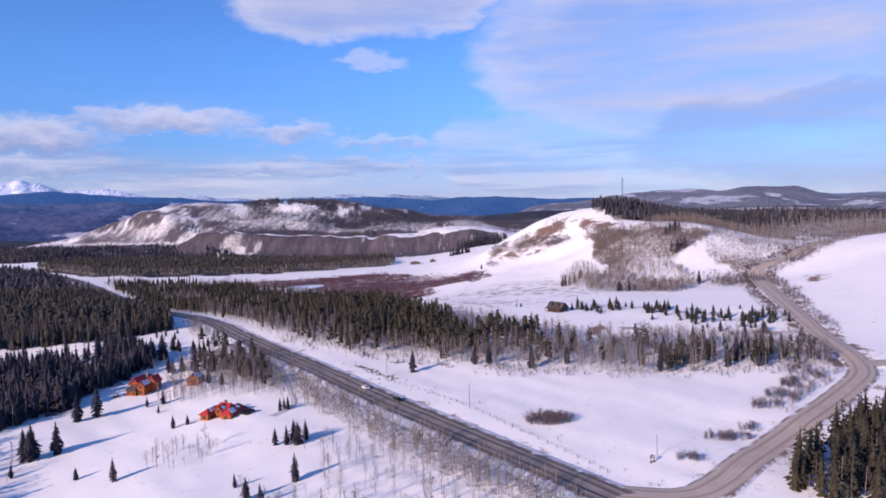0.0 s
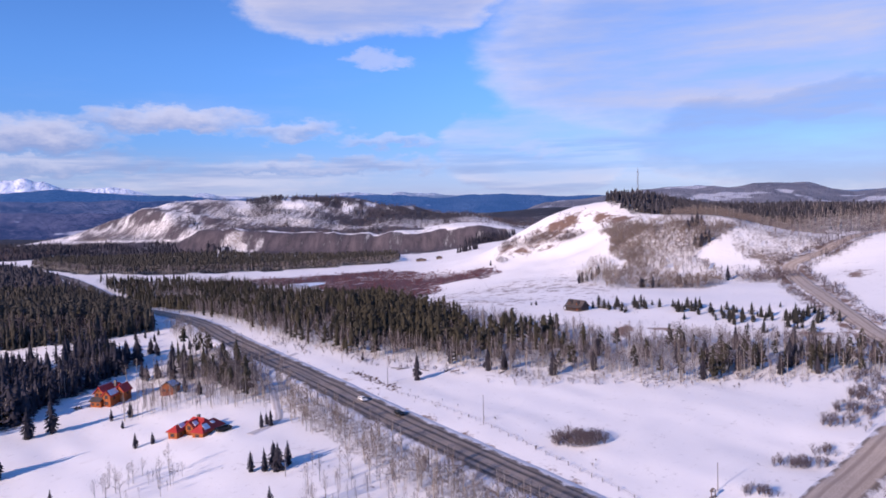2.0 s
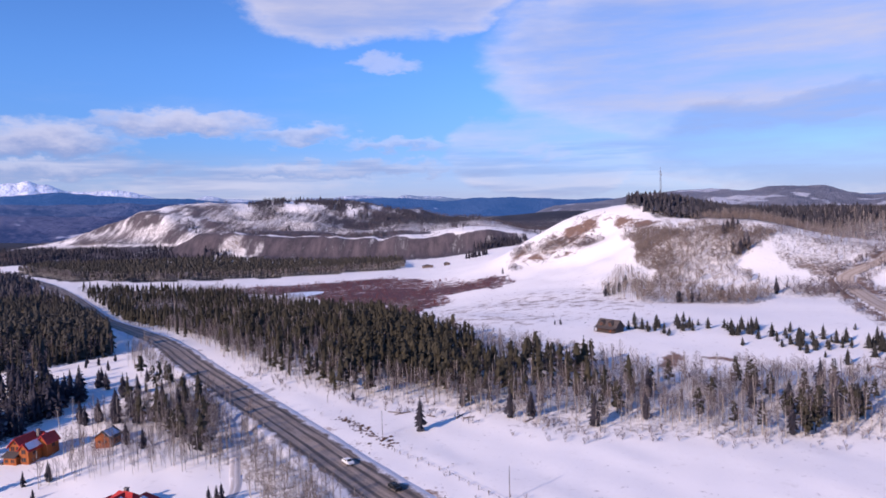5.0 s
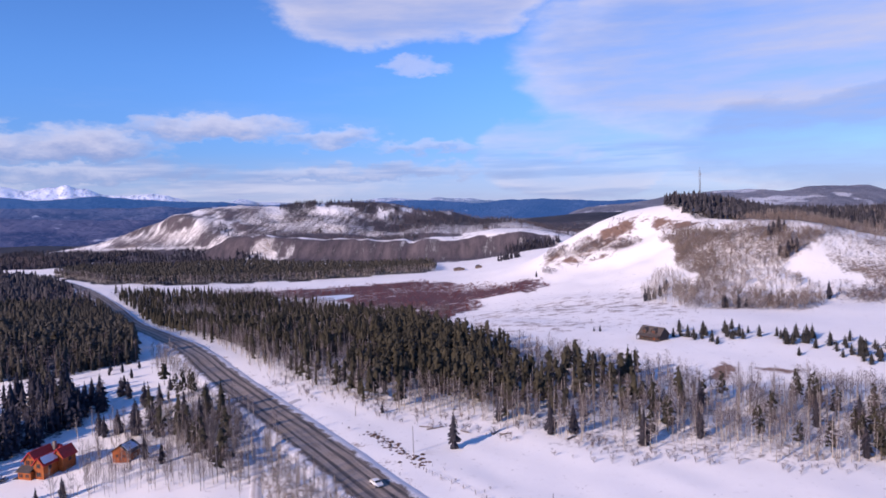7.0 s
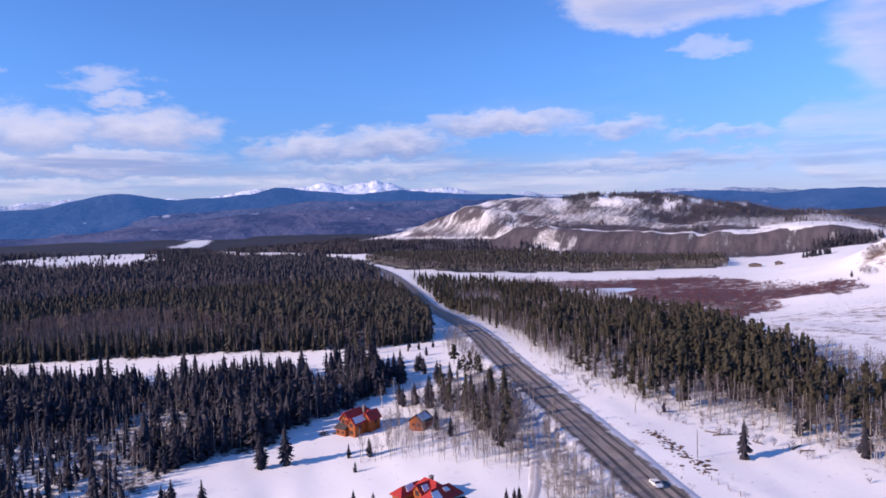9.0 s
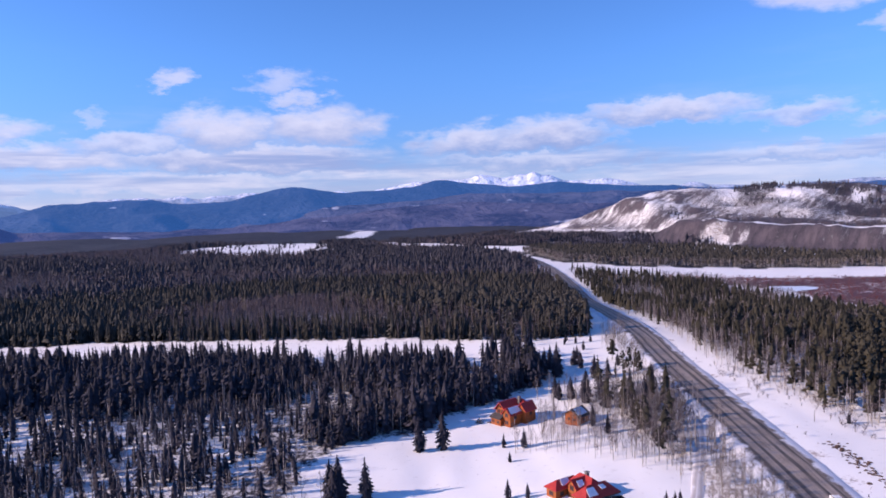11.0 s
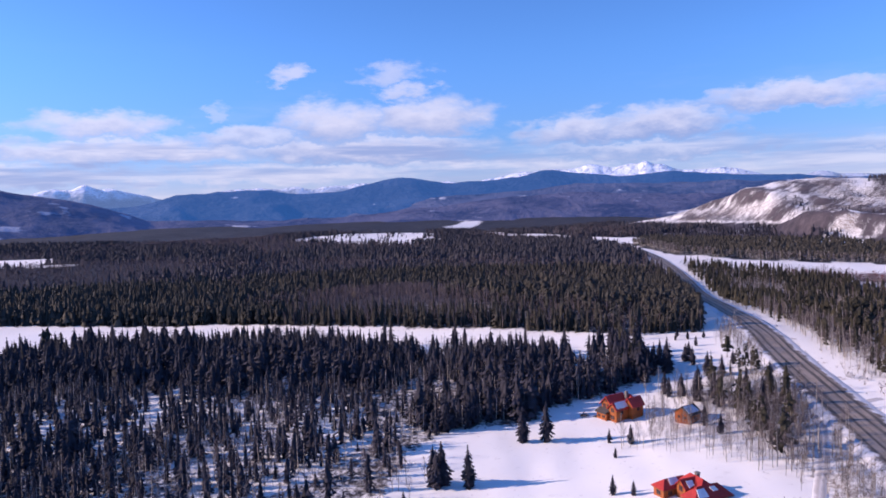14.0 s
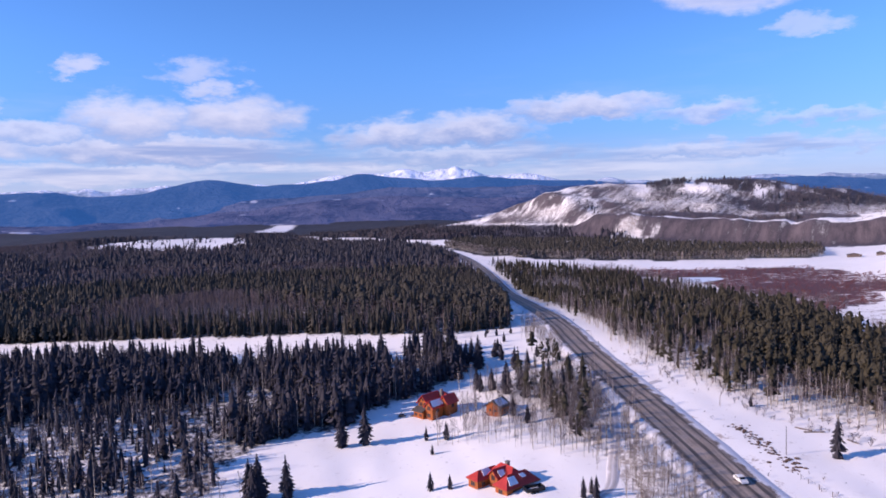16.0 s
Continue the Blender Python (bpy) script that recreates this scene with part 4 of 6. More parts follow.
FRONT_LOT = [(-320, 30), (-300, 62), (-262, 78), (-236, 72), (-204, 66), (-190, 30), (-250, -20)]
LOT = [(-340, -40), (-285, 38), (-240, 80), (-236, 140), (-250, 212), (-214, 198), (-180, 150), (-146, 122), (-150, 70), (-168, 20), (-200, -60)]
x, y = sown(-760, -140, -170, 290, 3.45, lambda x, y: inside(x, y, SPRUCE_WOOD, 4) & wood_gap(x, y, np.where(inside(x, y, FRONT_LOT, 8), 0.6, np.where(inside(x, y, OPENING, 14), 0.46, np.where(inside(x, y, LOT, 10), 0.2, 0.88 - 0.5 * (wave(x, y, 75, 6) > 0.45))))) & (np.hypot(x + 8, y + 40) > 110) & (y > -0.05 * x - 22))
low_edge = ~inside(x - 14, y + 24, SPRUCE_WOOD)
scatter("spruce_wood", SPRUCE_MID, x, y, np.where(low_edge, 0.84, 1.0) * (rng.gamma(9, 1.12, len(x)) + 0.6).clip(3.5, 18) * np.where(inside(x, y, OPENING, 14) | inside(x, y, LOT, 10), 0.72, 1), 1.4, [SPRUCE, BARK], "dense dark spruce wood standing in snow", "spruce wood")
x, y = sown(-480, -150, -50, 250, 4.0, lambda x, y: inside(x, y, SPRUCE_WOOD, 4) & wood_gap(x, y, 0.10 + 0.42 * inside(x, y, LOT, 12) + 0.6 * (wave(x, y, 90, 3) + 0.5 * (x > -260) > 0.4)))
scatter("bare_aspens_in_spruce", ASPEN_FAR, x, y, rng.normal(9, 2, len(x)).clip(4, 13), 1.0, [TWIG, ASPEN], "grey bare aspens among dark spruces", "aspens", bias=0.25)

# the wood's ragged edge towards the log houses, with aspens among the young trees
x, y = sown(-195, -135, 222, 286, 3.6, lambda x, y: inside(x, y, [(-158, 236), (-150, 247), (-158, 262), (-170, 276), (-192, 280), (-200, 268), (-175, 252)], 3) & wood_gap(x, y, 0.75))
scatter("edge_spruces", SPRUCE_MID, x, y, rng.normal(11.5, 2.4, len(x)).clip(5, 16), 1.3, [SPRUCE, BARK], "tall dark spruces at the edge of the wood", "spruce wood")
x, y = sown(-150, -62, 196, 290, 3.4, lambda x, y: inside(x, y, [(-146, 232), (-132, 250), (-112, 246), (-98, 262), (-78, 232), (-66, 205), (-84, 200), (-112, 212), (-124, 220)], 4) & wood_gap(x, y, 0.42))
scatter("yard_aspens", ASPEN_NEAR, x, y, rng.normal(8.2, 1.7, len(x)).clip(3, 12), 1.1, [TWIG, ASPEN], "bare grey aspens standing round the log cabin", "aspens")

# the pine wood between highway and pasture, bare aspens along its edge
def edge_of(x, y):
    return ~inside(x, y + 14, PINE_WOOD) | ~inside(x - 12, y - 14, PINE_WOOD) | ~inside(x - 10, y + 10, PINE_WOOD)


x, y = sown(-440, 90, 205, 800, 3.4, lambda x, y: inside(x, y, PINE_WOOD, 5) & off_roads(x, y, 17) & (np.hypot(x, y) < 480))
aspen = edge_of(x, y) & (rng.uniform(0, 1, len(x)) < 0.72) | (wave(x, y, 70, 8) > 0.5)
aspen |= rng.uniform(0, 1, len(x)) < 0.55 * sm(-20, -110, x) + 0.5 * sm(-30, 40, x)
pick = ~aspen & (rng.uniform(0, 1, len(x)) < 0.93 - 0.35 * sm(0, 50, x))
scatter("pine_wood", PINE_MID + SPRUCE_MID[:2], x[pick], y[pick], rng.normal(11.5, 2.0, pick.sum()).clip(5, 16), 1.0, [PINE, BARK], "olive-green pine wood beside the highway", "pine wood", bias=0.12)
scatter("aspens_at_wood_edge", ASPEN_NEAR, x[aspen], y[aspen], rng.normal(9.5, 1.6, aspen.sum()).clip(5, 13), 1.0, [TWIG, ASPEN], "bare pale aspens along the pine wood's edge", "aspens")
x, y = sown(-440, 0, 400, 800, 5.2, lambda x, y: inside(x, y, PINE_WOOD, 8) & off_roads(x, y, 12.5) & (np.hypot(x, y) >= 480))
pick = (wave(x, y, 110, 2) > -0.25) & (rng.uniform(0, 1, len(x)) < 0.8)
scatter("far_pine_wood", PINE_FAR, x[pick], y[pick], rng.normal(11, 2.0, pick.sum()).clip(5, 15), 1.25, [PINE, BARK], "pine wood farther along the highway", "pine wood", bias=0.05)
scatter("far_aspen_wood", ASPEN_FAR, x[~pick], y[~pick], rng.normal(9.5, 1.6, (~pick).sum()).clip(5, 13), 1.2, [TWIG, ASPEN], "bare aspens among the far pines", "aspens")

# the aspen grove across the snowy pasture
x, y = sown(5, 195, 185, 265, 2.3, lambda x, y: inside(x, y, ASPEN_GROVE, 4) & wood_gap(x, y, 0.46 + 0.42 * wave(x, y, 32, 7)) & off_roads(x, y))
scatter("aspen_grove", ASPEN_NEAR, x, y, rng.normal(9.2, 1.8, len(x)).clip(3, 13), 1.0, [TWIG, ASPEN], "grove of bare grey aspens in the snow", "aspens")

# the wooded plain
x, y = sown(-1000, -150, 40, 1000, 4.7, lambda x, y: (np.hypot(x, y) < 800) & plain_woods(x, y))
grey = (rough(x, y, 150, 4, 71) + 0.06 * rng.normal(size=len(x)) > 0.06)
close = ~grey & (np.hypot(x, y) < 520)
scatter("plain_wood_front", PINE_MID + SPRUCE_MID[:3], x[close], y[close], rng.normal(12, 2.2, close.sum()).clip(6, 17), 1.3, [PLAINWOOD, BARK], "dark green conifers along the plain's near edge", "conifer wood", bias=-0.1)
back = ~grey & ~close
scatter("plain_wood", PINE_FAR + CONE_FAR, x[back], y[back], rng.normal(12, 2.2, back.sum()).clip(7, 16), 1.75, [PLAINWOOD, BARK], "dark green conifer wood covering the plain", "conifer wood", bias=-0.08)
scatter("plain_aspens", ASPEN_FAR, x[grey], y[grey], rng.normal(10, 1.6, grey.sum()).clip(5, 13), 1.3, [TWIG, TWIG], "grey bare aspens scattered through the plain", "aspens", bias=0.4)
x, y = sown(-560, -150, 60, 460, 3.6, lambda x, y: plain_woods(x, y) & ~plain_woods(x * 0.95, y * 0.95) & (np.hypot(x, y) < 560) & wood_gap(x, y, 0.75) & (clear_of(x, y, HIGHWAY) > 24))
scatter("plain_wood_edge", SPRUCE_MID, x, y, rng.normal(11.5, 3, len(x)).clip(4, 18), 1.05, [PLAINWOOD, BARK], "tall dark spruces along the wood's snowy edge", "conifer wood", bias=-0.05)
x, y = sown(-2200, -200, 0, 1900, 9.0, lambda x, y: (np.hypot(x, y) >= 800) & (np.hypot(x, y) < 2100) & plain_woods(x, y) & (y > -0.05 * x))
grey = (rough(x, y * 1.6, 330, 4, 72) + 0.06 * rng.normal(size=len(x)) > 0.03)
scatter("far_plain_wood", CONE_FAR, x[~grey], y[~grey], rng.normal(13, 2.4, (~grey).sum()).clip(8, 17), 2.0, [HAZEWOOD, BARK], "dark conifer wood reaching over the far plain", "conifer wood", bias=0.05)
scatter("far_plain_aspens", ASPEN_HILL, x[grey], y[grey], rng.normal(10, 1.6, grey.sum()).clip(5, 13), 1.8, [TWIG, TWIG], "grey bare woods on the far plain", "aspens", bias=0.5)
x, y = sown(-760, -60, 890, 1250, 6.6, lambda x, y: inside(x, y, FAR_STRIP, 8) & (inside(x, y - 20, FAR_STRIP, 8) | wood_gap(x, y, 0.3)) & (~inside(x, y - 90, FAR_STRIP) | wood_gap(x, y, 0.7)))
scatter("conifer_strip", STRIP_PINE, x, y, rng.normal(11.5, 1.3, len(x)).clip(8, 15), 1.6, [PLAINWOOD, ASPEN], "long dark strip of conifers beyond the white field", "conifer wood", bias=0.1)

x, y = sown(-700, -70, 885, 1100, 3.8, lambda x, y: inside(x, y, FAR_STRIP, 8) & ~inside(x, y - 34, FAR_STRIP, 8))
scatter("strip_edge_aspens", ASPEN_FAR, x, y, rng.normal(11, 1.6, len(x)).clip(6, 14), 1.0, [TWIG, ASPEN], "pale bare aspens along the conifer strip", "aspens", bias=0.15)

# the near hill: conifers on its ridge, bare aspens on its spur and slopes
x, y = sown(200, 900, 600, 1030, 5.0, lambda x, y: inside(x, y, RIDGE_WOOD, 6) & off_roads(x, y) & ((y < 900) | wood_gap(x, y, 0.6)) & ((x < 560) | wood_gap(x, y, 0.5)))
pick = (y > 690 + 0.36 * (x - 230)) & (rng.uniform(0, 1, len(x)) < np.where(x < 420, 0.93, 0.6))
scatter("ridge_conifers", CONE_FAR + PINE_FAR, x[pick], y[pick], rng.normal(11.5, 2.2, pick.sum()).clip(5, 16), 1.4, [HAZEWOOD, BARK], "dark conifers along the hill's ridge", "conifer wood", bias=0.0)
scatter("ridge_aspens", ASPEN_FAR, x[~pick], y[~pick], rng.normal(11, 2, (~pick).sum()).clip(5, 14), 1.2, [TWIG, ASPEN], "bare aspens below the hill's ridge", "aspens")
x, y = sown(95, 480, 420, 800, 3.3, lambda x, y: (inside(x, y, HILL_BRUSH, 24) & wood_gap(x, y, 0.68 + 0.5 * sm(470, 590, y) + 1.1 * rough(x, y, 40, 3, 51)) | inside(x, y, SLOPE_ASPENS, 8) & wood_gap(x, y, 0.5)) & off_roads(x, y))
scatter("hillside_aspens", THICKET + ASPEN_FAR[:2], x, y, rng.normal(6.2, 2.0, len(x)).clip(2.5, 11), 1.25, [GOLDTWIG, TWIG], "grey-brown bare aspens on the hillside", "aspens", bias=0.5)
x, y = sown(98, 155, 445, 590, 3.0, lambda x, y: inside(x, y, [(104, 474), (118, 540), (138, 578), (150, 545), (134, 470), (126, 450)], 4) & wood_gap(x, y, 0.7))
scatter("foot_aspens", ASPEN_FAR, x, y, rng.normal(9, 1.5, len(x)).clip(5, 12), 1.0, [GOLDTWIG, ASPEN], "pale bare aspens standing at the hill's foot", "aspens", bias=0.3)
x, y = sown(235, 400, 480, 715, 4.6, lambda x, y: inside(x, y, [(250, 602), (297, 606), (396, 712), (350, 545), (300, 500), (268, 500), (252, 560)], 8) & wood_gap(x, y, 0.62 + 1.6 * rough(x, y, 40, 3, 83)) & off_roads(x, y))
scatter("slope_aspens", ASPEN_FAR, x, y, rng.normal(6.5, 1.6, len(x)).clip(3, 10), 1.1, [TWIG, ASPEN], "thin bare aspens spread over the snowy slope", "aspens", bias=0.2)
x, y = sown(60, 280, 430, 850, 3.2, lambda x, y: wood_gap(x, y, 0.9 * np.maximum.reduce([bump(x, y, bx, by, br, br * 1.3, 20, 1.5) for bx, by, br in ((80, 826, 14), (108, 791, 18), (122, 780, 12), (144, 751, 14), (52, 752, 16), (240, 452, 18))])))
scatter("hillside_thickets", THICKET, x, y, rng.normal(5, 1.2, len(x)).clip(2, 8), 1.5, [TWIG, TWIG], "round grey-brown thickets on the bare slope", "brush", bias=0.3)
x, y = sown(240, 440, 460, 730, 6.0, lambda x, y: inside(x, y, [(246, 590), (300, 612), (400, 715), (420, 640), (330, 540), (290, 470), (262, 480), (250, 540)], 10) & off_roads(x, y) & wood_gap(x, y, 0.45))
scatter("slope_shrubs", THICKET, x, y, rng.normal(4, 1.2, len(x)).clip(1.5, 7), 1.1, [TWIG], "sparse grey shrubs on the snowy slope", "brush", bias=0.2)
x, y = sown(-1750, -1000, 820, 1420, 11, lambda x, y: inside(x, y, MEADOW_FAR, 40) & wood_gap(x, y, 0.03 + 0.5 * (wave(x, y, 120, 4) > 0.5)))
scatter("meadow_conifers", CONE_FAR, x, y, rng.normal(11, 2.5, len(x)).clip(5, 16), 1.5, [HAZEWOOD], "scattered conifers in the far snowy meadow", "conifer wood")
x, y = sown(230, 560, 330, 720, 2.9, lambda x, y: (clear_of(x, y, SIDE_ROAD, 5) < np.where(y > 484, 13, 12)) & (clear_of(x, y, SIDE_ROAD, 5) > np.where(y > 484, 5.5, 7)) & wood_gap(x, y, np.where(y > 484, 0.95, 0.45)) & (x > 232 + 0.0 * y) & (y > 360))
scatter("roadside_brush_on_hill", ASPEN_FAR, x, y, rng.normal(5, 1.2, len(x)).clip(2, 8) * np.where(y > 484, 1.3, 0.8), 1.4, [TWIG, TWIG], "grey brush lining the gravel road up the hill", "brush")

# the long hill beyond the river
def hill_wood(x, y):
    b = bump(x, y, -870, 1800, 190, 230, 30, 1.6) * 0.6 + (bump(x, y, -420, 1965, 50, 80, 0, 2) + bump(x, y, -595, 1950, 28, 90, 20, 2) + bump(x, y, -250, 2010, 40, 60, 0, 2)) * 0.9
    b = b + 0.9 * (rough(x + 0.25 * y, y * 0.16, 48, 3, 24) > 0.14) * bump(x, y, -420, 1990, 300, 110, 0, 2) + 0.5 * sm(-560, -680, x) * sm(6, 16, height(x, y))
    return (rng.uniform(0, 1, np.shape(x)) > b + 0.06) & ~inside(x, y, [(-140, 1420), (60, 1400), (230, 1420), (180, 1560), (-60, 1540)], 20)


x, y = sown(-1150, 700, 1300, 2250, 13.0, lambda x, y: (y > 1395 - 0.1 * x) & hill_wood(x, y) & (height(x, y) > 8))
dense = bump(x, y, -525, 1990, 40, 55, 0, 1.5) + bump(x, y, -335, 1985, 60, 40, -10, 1.5) + 0.8 * bump(x, y, -480, 2060, 160, 30, 0, 1.5) + bump(x, y, -100, 1900, 200, 60, -10, 1.5) * 0.7
pick = (0.5 * wave(x, y, 210, 5) + 0.4 * wave(x, y, 80, 2) + 1.4 * dense > 0.40) & (y > 1480)
scatter("hill_conifers", CONE_FAR, x[pick], y[pick], rng.normal(10, 2, pick.sum()).clip(5, 14), 1.7, [HAZEWOOD, BARK], "dark conifers on the long hill", "conifer wood", bias=0.1)
scatter("hill_aspens", ASPEN_HILL, x[~pick], y[~pick], rng.normal(7, 1.5, (~pick).sum()).clip(4, 10), 1.9, [TWIG, TWIG], "grey bare woods on the long hill", "aspens", bias=0.0)

x, y = sown(-340, 0, 500, 860, 5.0, lambda x, y: inside(x, y, [(-330, 790), (-215, 650), (-130, 650), (-60, 515), (-15, 565), (-60, 640), (-140, 660), (-205, 760), (-290, 850)], 14) & off_roads(x, y, 25) & wood_gap(x, y, 0.75))
scatter("aspens_by_pond", ASPEN_FAR, x, y, rng.normal(8, 1.6, len(x)).clip(4, 12), 1.3, [TWIG, TWIG], "grey-brown bare aspens near the frozen pond", "aspens", bias=0.1)
x, y = sown(-640, -240, 1930, 2080, 7.5, lambda x, y: wood_gap(x, y, 0.9 * np.maximum(bump(x, y, -525, 2000, 50, 45, 0, 1.5), bump(x, y, -335, 1995, 70, 38, -10, 1.5))))
scatter("crest_conifers", CONE_FAR, x, y, rng.normal(8.5, 2.0, len(x)).clip(4, 13), 1.6, [HAZEWOOD], "dark conifer stands on the long hill's crest", "conifer wood")
# willows in the wet meadow
x, y = sown(-330, 70, 510, 920, 5.4, lambda x, y: inside(x, y, WILLOWS, 14) & (np.hypot(x + 170, (y - 745) * 0.6) > 22) & wood_gap(x, y, 0.62 + 0.5 * wave(x, y, 45, 3)) & off_roads(x, y, 25))
scatter("red_willows", SHRUB, x, y, rng.normal(2.2, 0.5, len(x)).clip(1, 4), 1.1, [REDTWIG], "low dark red willow thicket in the meadow", "willows")

x, y = sown(-140, -70, 195, 290, 4.2, lambda x, y: (clear_of(x, y, HIGHWAY) > 12) & (clear_of(x, y, HIGHWAY) < 36 + 8 * wave(x, y, 40, 3)) & (x < np.interp(y, [p[1] for p in HIGHWAY], [p[0] for p in HIGHWAY])) & wood_gap(x, y, 0.11) & off_houses(x, y) & (clear_of(x, y, DRIVE) > 5))
scatter("roadside_pines", PINE_MID + SPRUCE_MID, x, y, rng.normal(10.5, 2.2, len(x)).clip(5, 14), 1.15, [PINE, BARK], "mixed pines and spruces between house and highway", "conifer wood", bias=-0.1)
# brush and young aspens along the highway and round the houses
x, y = sown(-170, 60, 60, 340, 2.3, lambda x, y: (clear_of(x, y, HIGHWAY) < np.where(y < 262, 30, 21) + 7 * wave(x, y, 50, 2)) & (clear_of(x, y, HIGHWAY) > 11.5) & (x < np.interp(y, [p[1] for p in HIGHWAY], [p[0] for p in HIGHWAY])) & wood_gap(x, y, np.where(y < 262, 0.72, 0.6)) & (clear_of(x, y, DRIVE) > 4))
scatter("roadside_aspens", ASPEN_NEAR, x, y, rng.normal(6.8, 1.7, len(x)).clip(2, 10.5), 1.05, [GOLDTWIG, ASPEN], "bare young aspens lining the highway", "aspens")
x, y = sown(-136, -62, 182, 245, 2.6, lambda x, y: inside(x, y, [(-126, 184), (-70, 184), (-74, 218), (-88, 238), (-128, 240), (-132, 212)], 3) & wood_gap(x, y, 0.7) & off_houses(x, y) & (clear_of(x, y, DRIVE) > 4))
scatter("aspens_by_houses", ASPEN_NEAR, x, y, rng.normal(7.6, 2, len(x)).clip(3, 12), 0.85, [TWIG, ASPEN], "thin bare aspens standing in snow by the houses", "aspens")
x, y = sown(-170, 20, 15, 150, 3.6, lambda x, y: (wave(x, y, 60, 9) + 1.2 * sm(105, 60, y - 0.25 * x) + 0.9 * sm(60, 30, clear_of(x, y, HIGHWAY)) > 0.25) & wood_gap(x, y, 0.5) & (y < 118 - 0.1 * x) & (clear_of(x, y, HIGHWAY) > 12) & (x < np.interp(y, [p[1] for p in HIGHWAY], [p[0] for p in HIGHWAY])))
scatter("aspens_in_meadow", ASPEN_NEAR, x, y, rng.normal(6.5, 2, len(x)).clip(2, 10), 1.0, [TWIG, ASPEN], "scattered bare aspens in the snowy meadow", "aspens")
for bx, by, rx, ry, n in ((42, 135, 9, 5, 130), (99, 113, 8, 3, 42), (81, 95, 5, 2.4, 18), (110, 120, 4, 2, 12), (126, 141, 6, 4, 26), (138, 153, 8, 6, 44), (151, 167, 8, 8, 54), (161, 183, 7, 10, 44)):
    a, q = rng.uniform(0, 6.283, n), np.sqrt(rng.uniform(0, 1, n))
    x, y = bx + rx * q * np.cos(a), by + ry * q * np.sin(a)
    ok = off_roads(x, y, 11)
    scatter("bush_clump", SHRUB, x[ok], y[ok], rng.normal(2.4, 0.5, ok.sum()).clip(1, 4), 0.9, [TWIG], "rounded grey-brown clump of leafless bushes", "bushes")


# ---- single trees, each with its trunk and crown ----
def tree_kind(name, crown, trunk, leaf, bark, label, category):
    """A tree one metre high, to be copied at its true size."""
    root = tagged(new(name), label, category)
    for key, (v, f), mat in (("crown", crown, leaf), ("trunk", trunk, bark)):
        me = mesh_of(key, v, f, [mat], None, (("tint", np.full(len(v), 0.4)),), outward=outward_of(v))
        ob = new(key, me)
        ob.parent = root
    return root


def plant(kinds, spots, group):
    """Trees at (x, y, height)."""
    for i, (x, y, tall) in enumerate(spots):
        m = Matrix.LocRotScale((x, y, float(height(x, y)) - 0.1), Euler((0, 0, rng.uniform(0, 6.28))), (tall * rng.uniform(0.9, 1.25), tall * rng.uniform(0.9, 1.25), tall))
        tagged(copy_thing(kinds[i % len(kinds)], m), group=group)


def discard(kinds):
    for k in kinds:
        for o in (*k.children_recursive, k):
            bpy.data.objects.remove(o)


spruces = [tree_kind("spruce_tree", conifer(21, 10, 0.145 + 0.012 * i, 0.03, 0.5, 0.045, 101 + i, 7, 0.72, 1.6), stem(0.016, 0.004, 0.96, 6), SPRUCE, BARK, "dark green spruce tree standing in snow", "tree") for i in range(4)]
young = [tree_kind("young_spruce", conifer(9, 8, 0.25 + 0.02 * i, 0.02, 0.35, 0.085, 131 + i, 6, 0.8, 1.5), stem(0.02, 0.005, 0.9, 5), YOUNG, BARK, "broad grey-green young spruce planted in snow", "tree") for i in range(3)]
pines = [tree_kind("pine_tree", clumps(60, 0.17, 0.20, 0.062, 111 + i), stem(0.014, 0.004, 0.96, 6, 0.02), PINE, BARK, "olive-green pine with a bare lower trunk", "tree") for i in range(3)]
plant(spruces, [(-147, 176, 13.5), (-153, 171, 12), (-151, 129.5, 12), (-149, 131, 13), (-148.5, 128.5, 11.5), (-142, 135, 12.5), (-147, 115, 5), (-122, 110, 4.5), (-106, 103, 8), (-181, 162, 13)], "spruces at the meadow's edge")
plant(spruces, [(-105, 152, 5.5), (-100, 154, 4.2), (-121, 177, 3.4), (-124, 190, 6.5), (-130, 187, 5), (-64, 159, 5.5), (-61, 160, 6), (-63, 162, 4.5)], "small spruces round the lodge")
plant(spruces, [(-57, 121, 6.5), (-53, 121, 7), (-51, 124, 8), (-49, 121, 8.5), (-47, 125, 7.5), (-44, 92, 9), (-62, 89, 4.5), (-56, 80, 7), (-51, 77, 6)], "spruces in a small copse")
plant(spruces, [(-153, 262, 12.5), (-159, 266, 9), (-156, 286, 6), (-152, 276, 8), (-125, 235, 13), (-136, 264, 10), (-131, 266, 9), (-116, 233, 11), (-111, 213, 7.5), (-159, 253, 14), (-162, 251, 12.5), (-151, 259, 15), (-165, 277, 8), (-149, 276, 7), (-147, 273, 6), (-134, 282, 6), (-125, 236, 12), (-122, 241, 9), (-114, 250, 10), (-108, 256, 11), (-103, 238, 11), (-103, 208, 7), (-137, 236, 8), (-133, 238, 9), (-140, 238, 9), (-176, 266, 12), (-180, 262, 13), (-183, 267, 13), (-172, 258, 12), (-164, 315, 4.5), (-176, 312, 4), (-169, 309, 4.5), (-173, 305, 4), (-160, 300, 5)], "spruces in the snowy clearing")
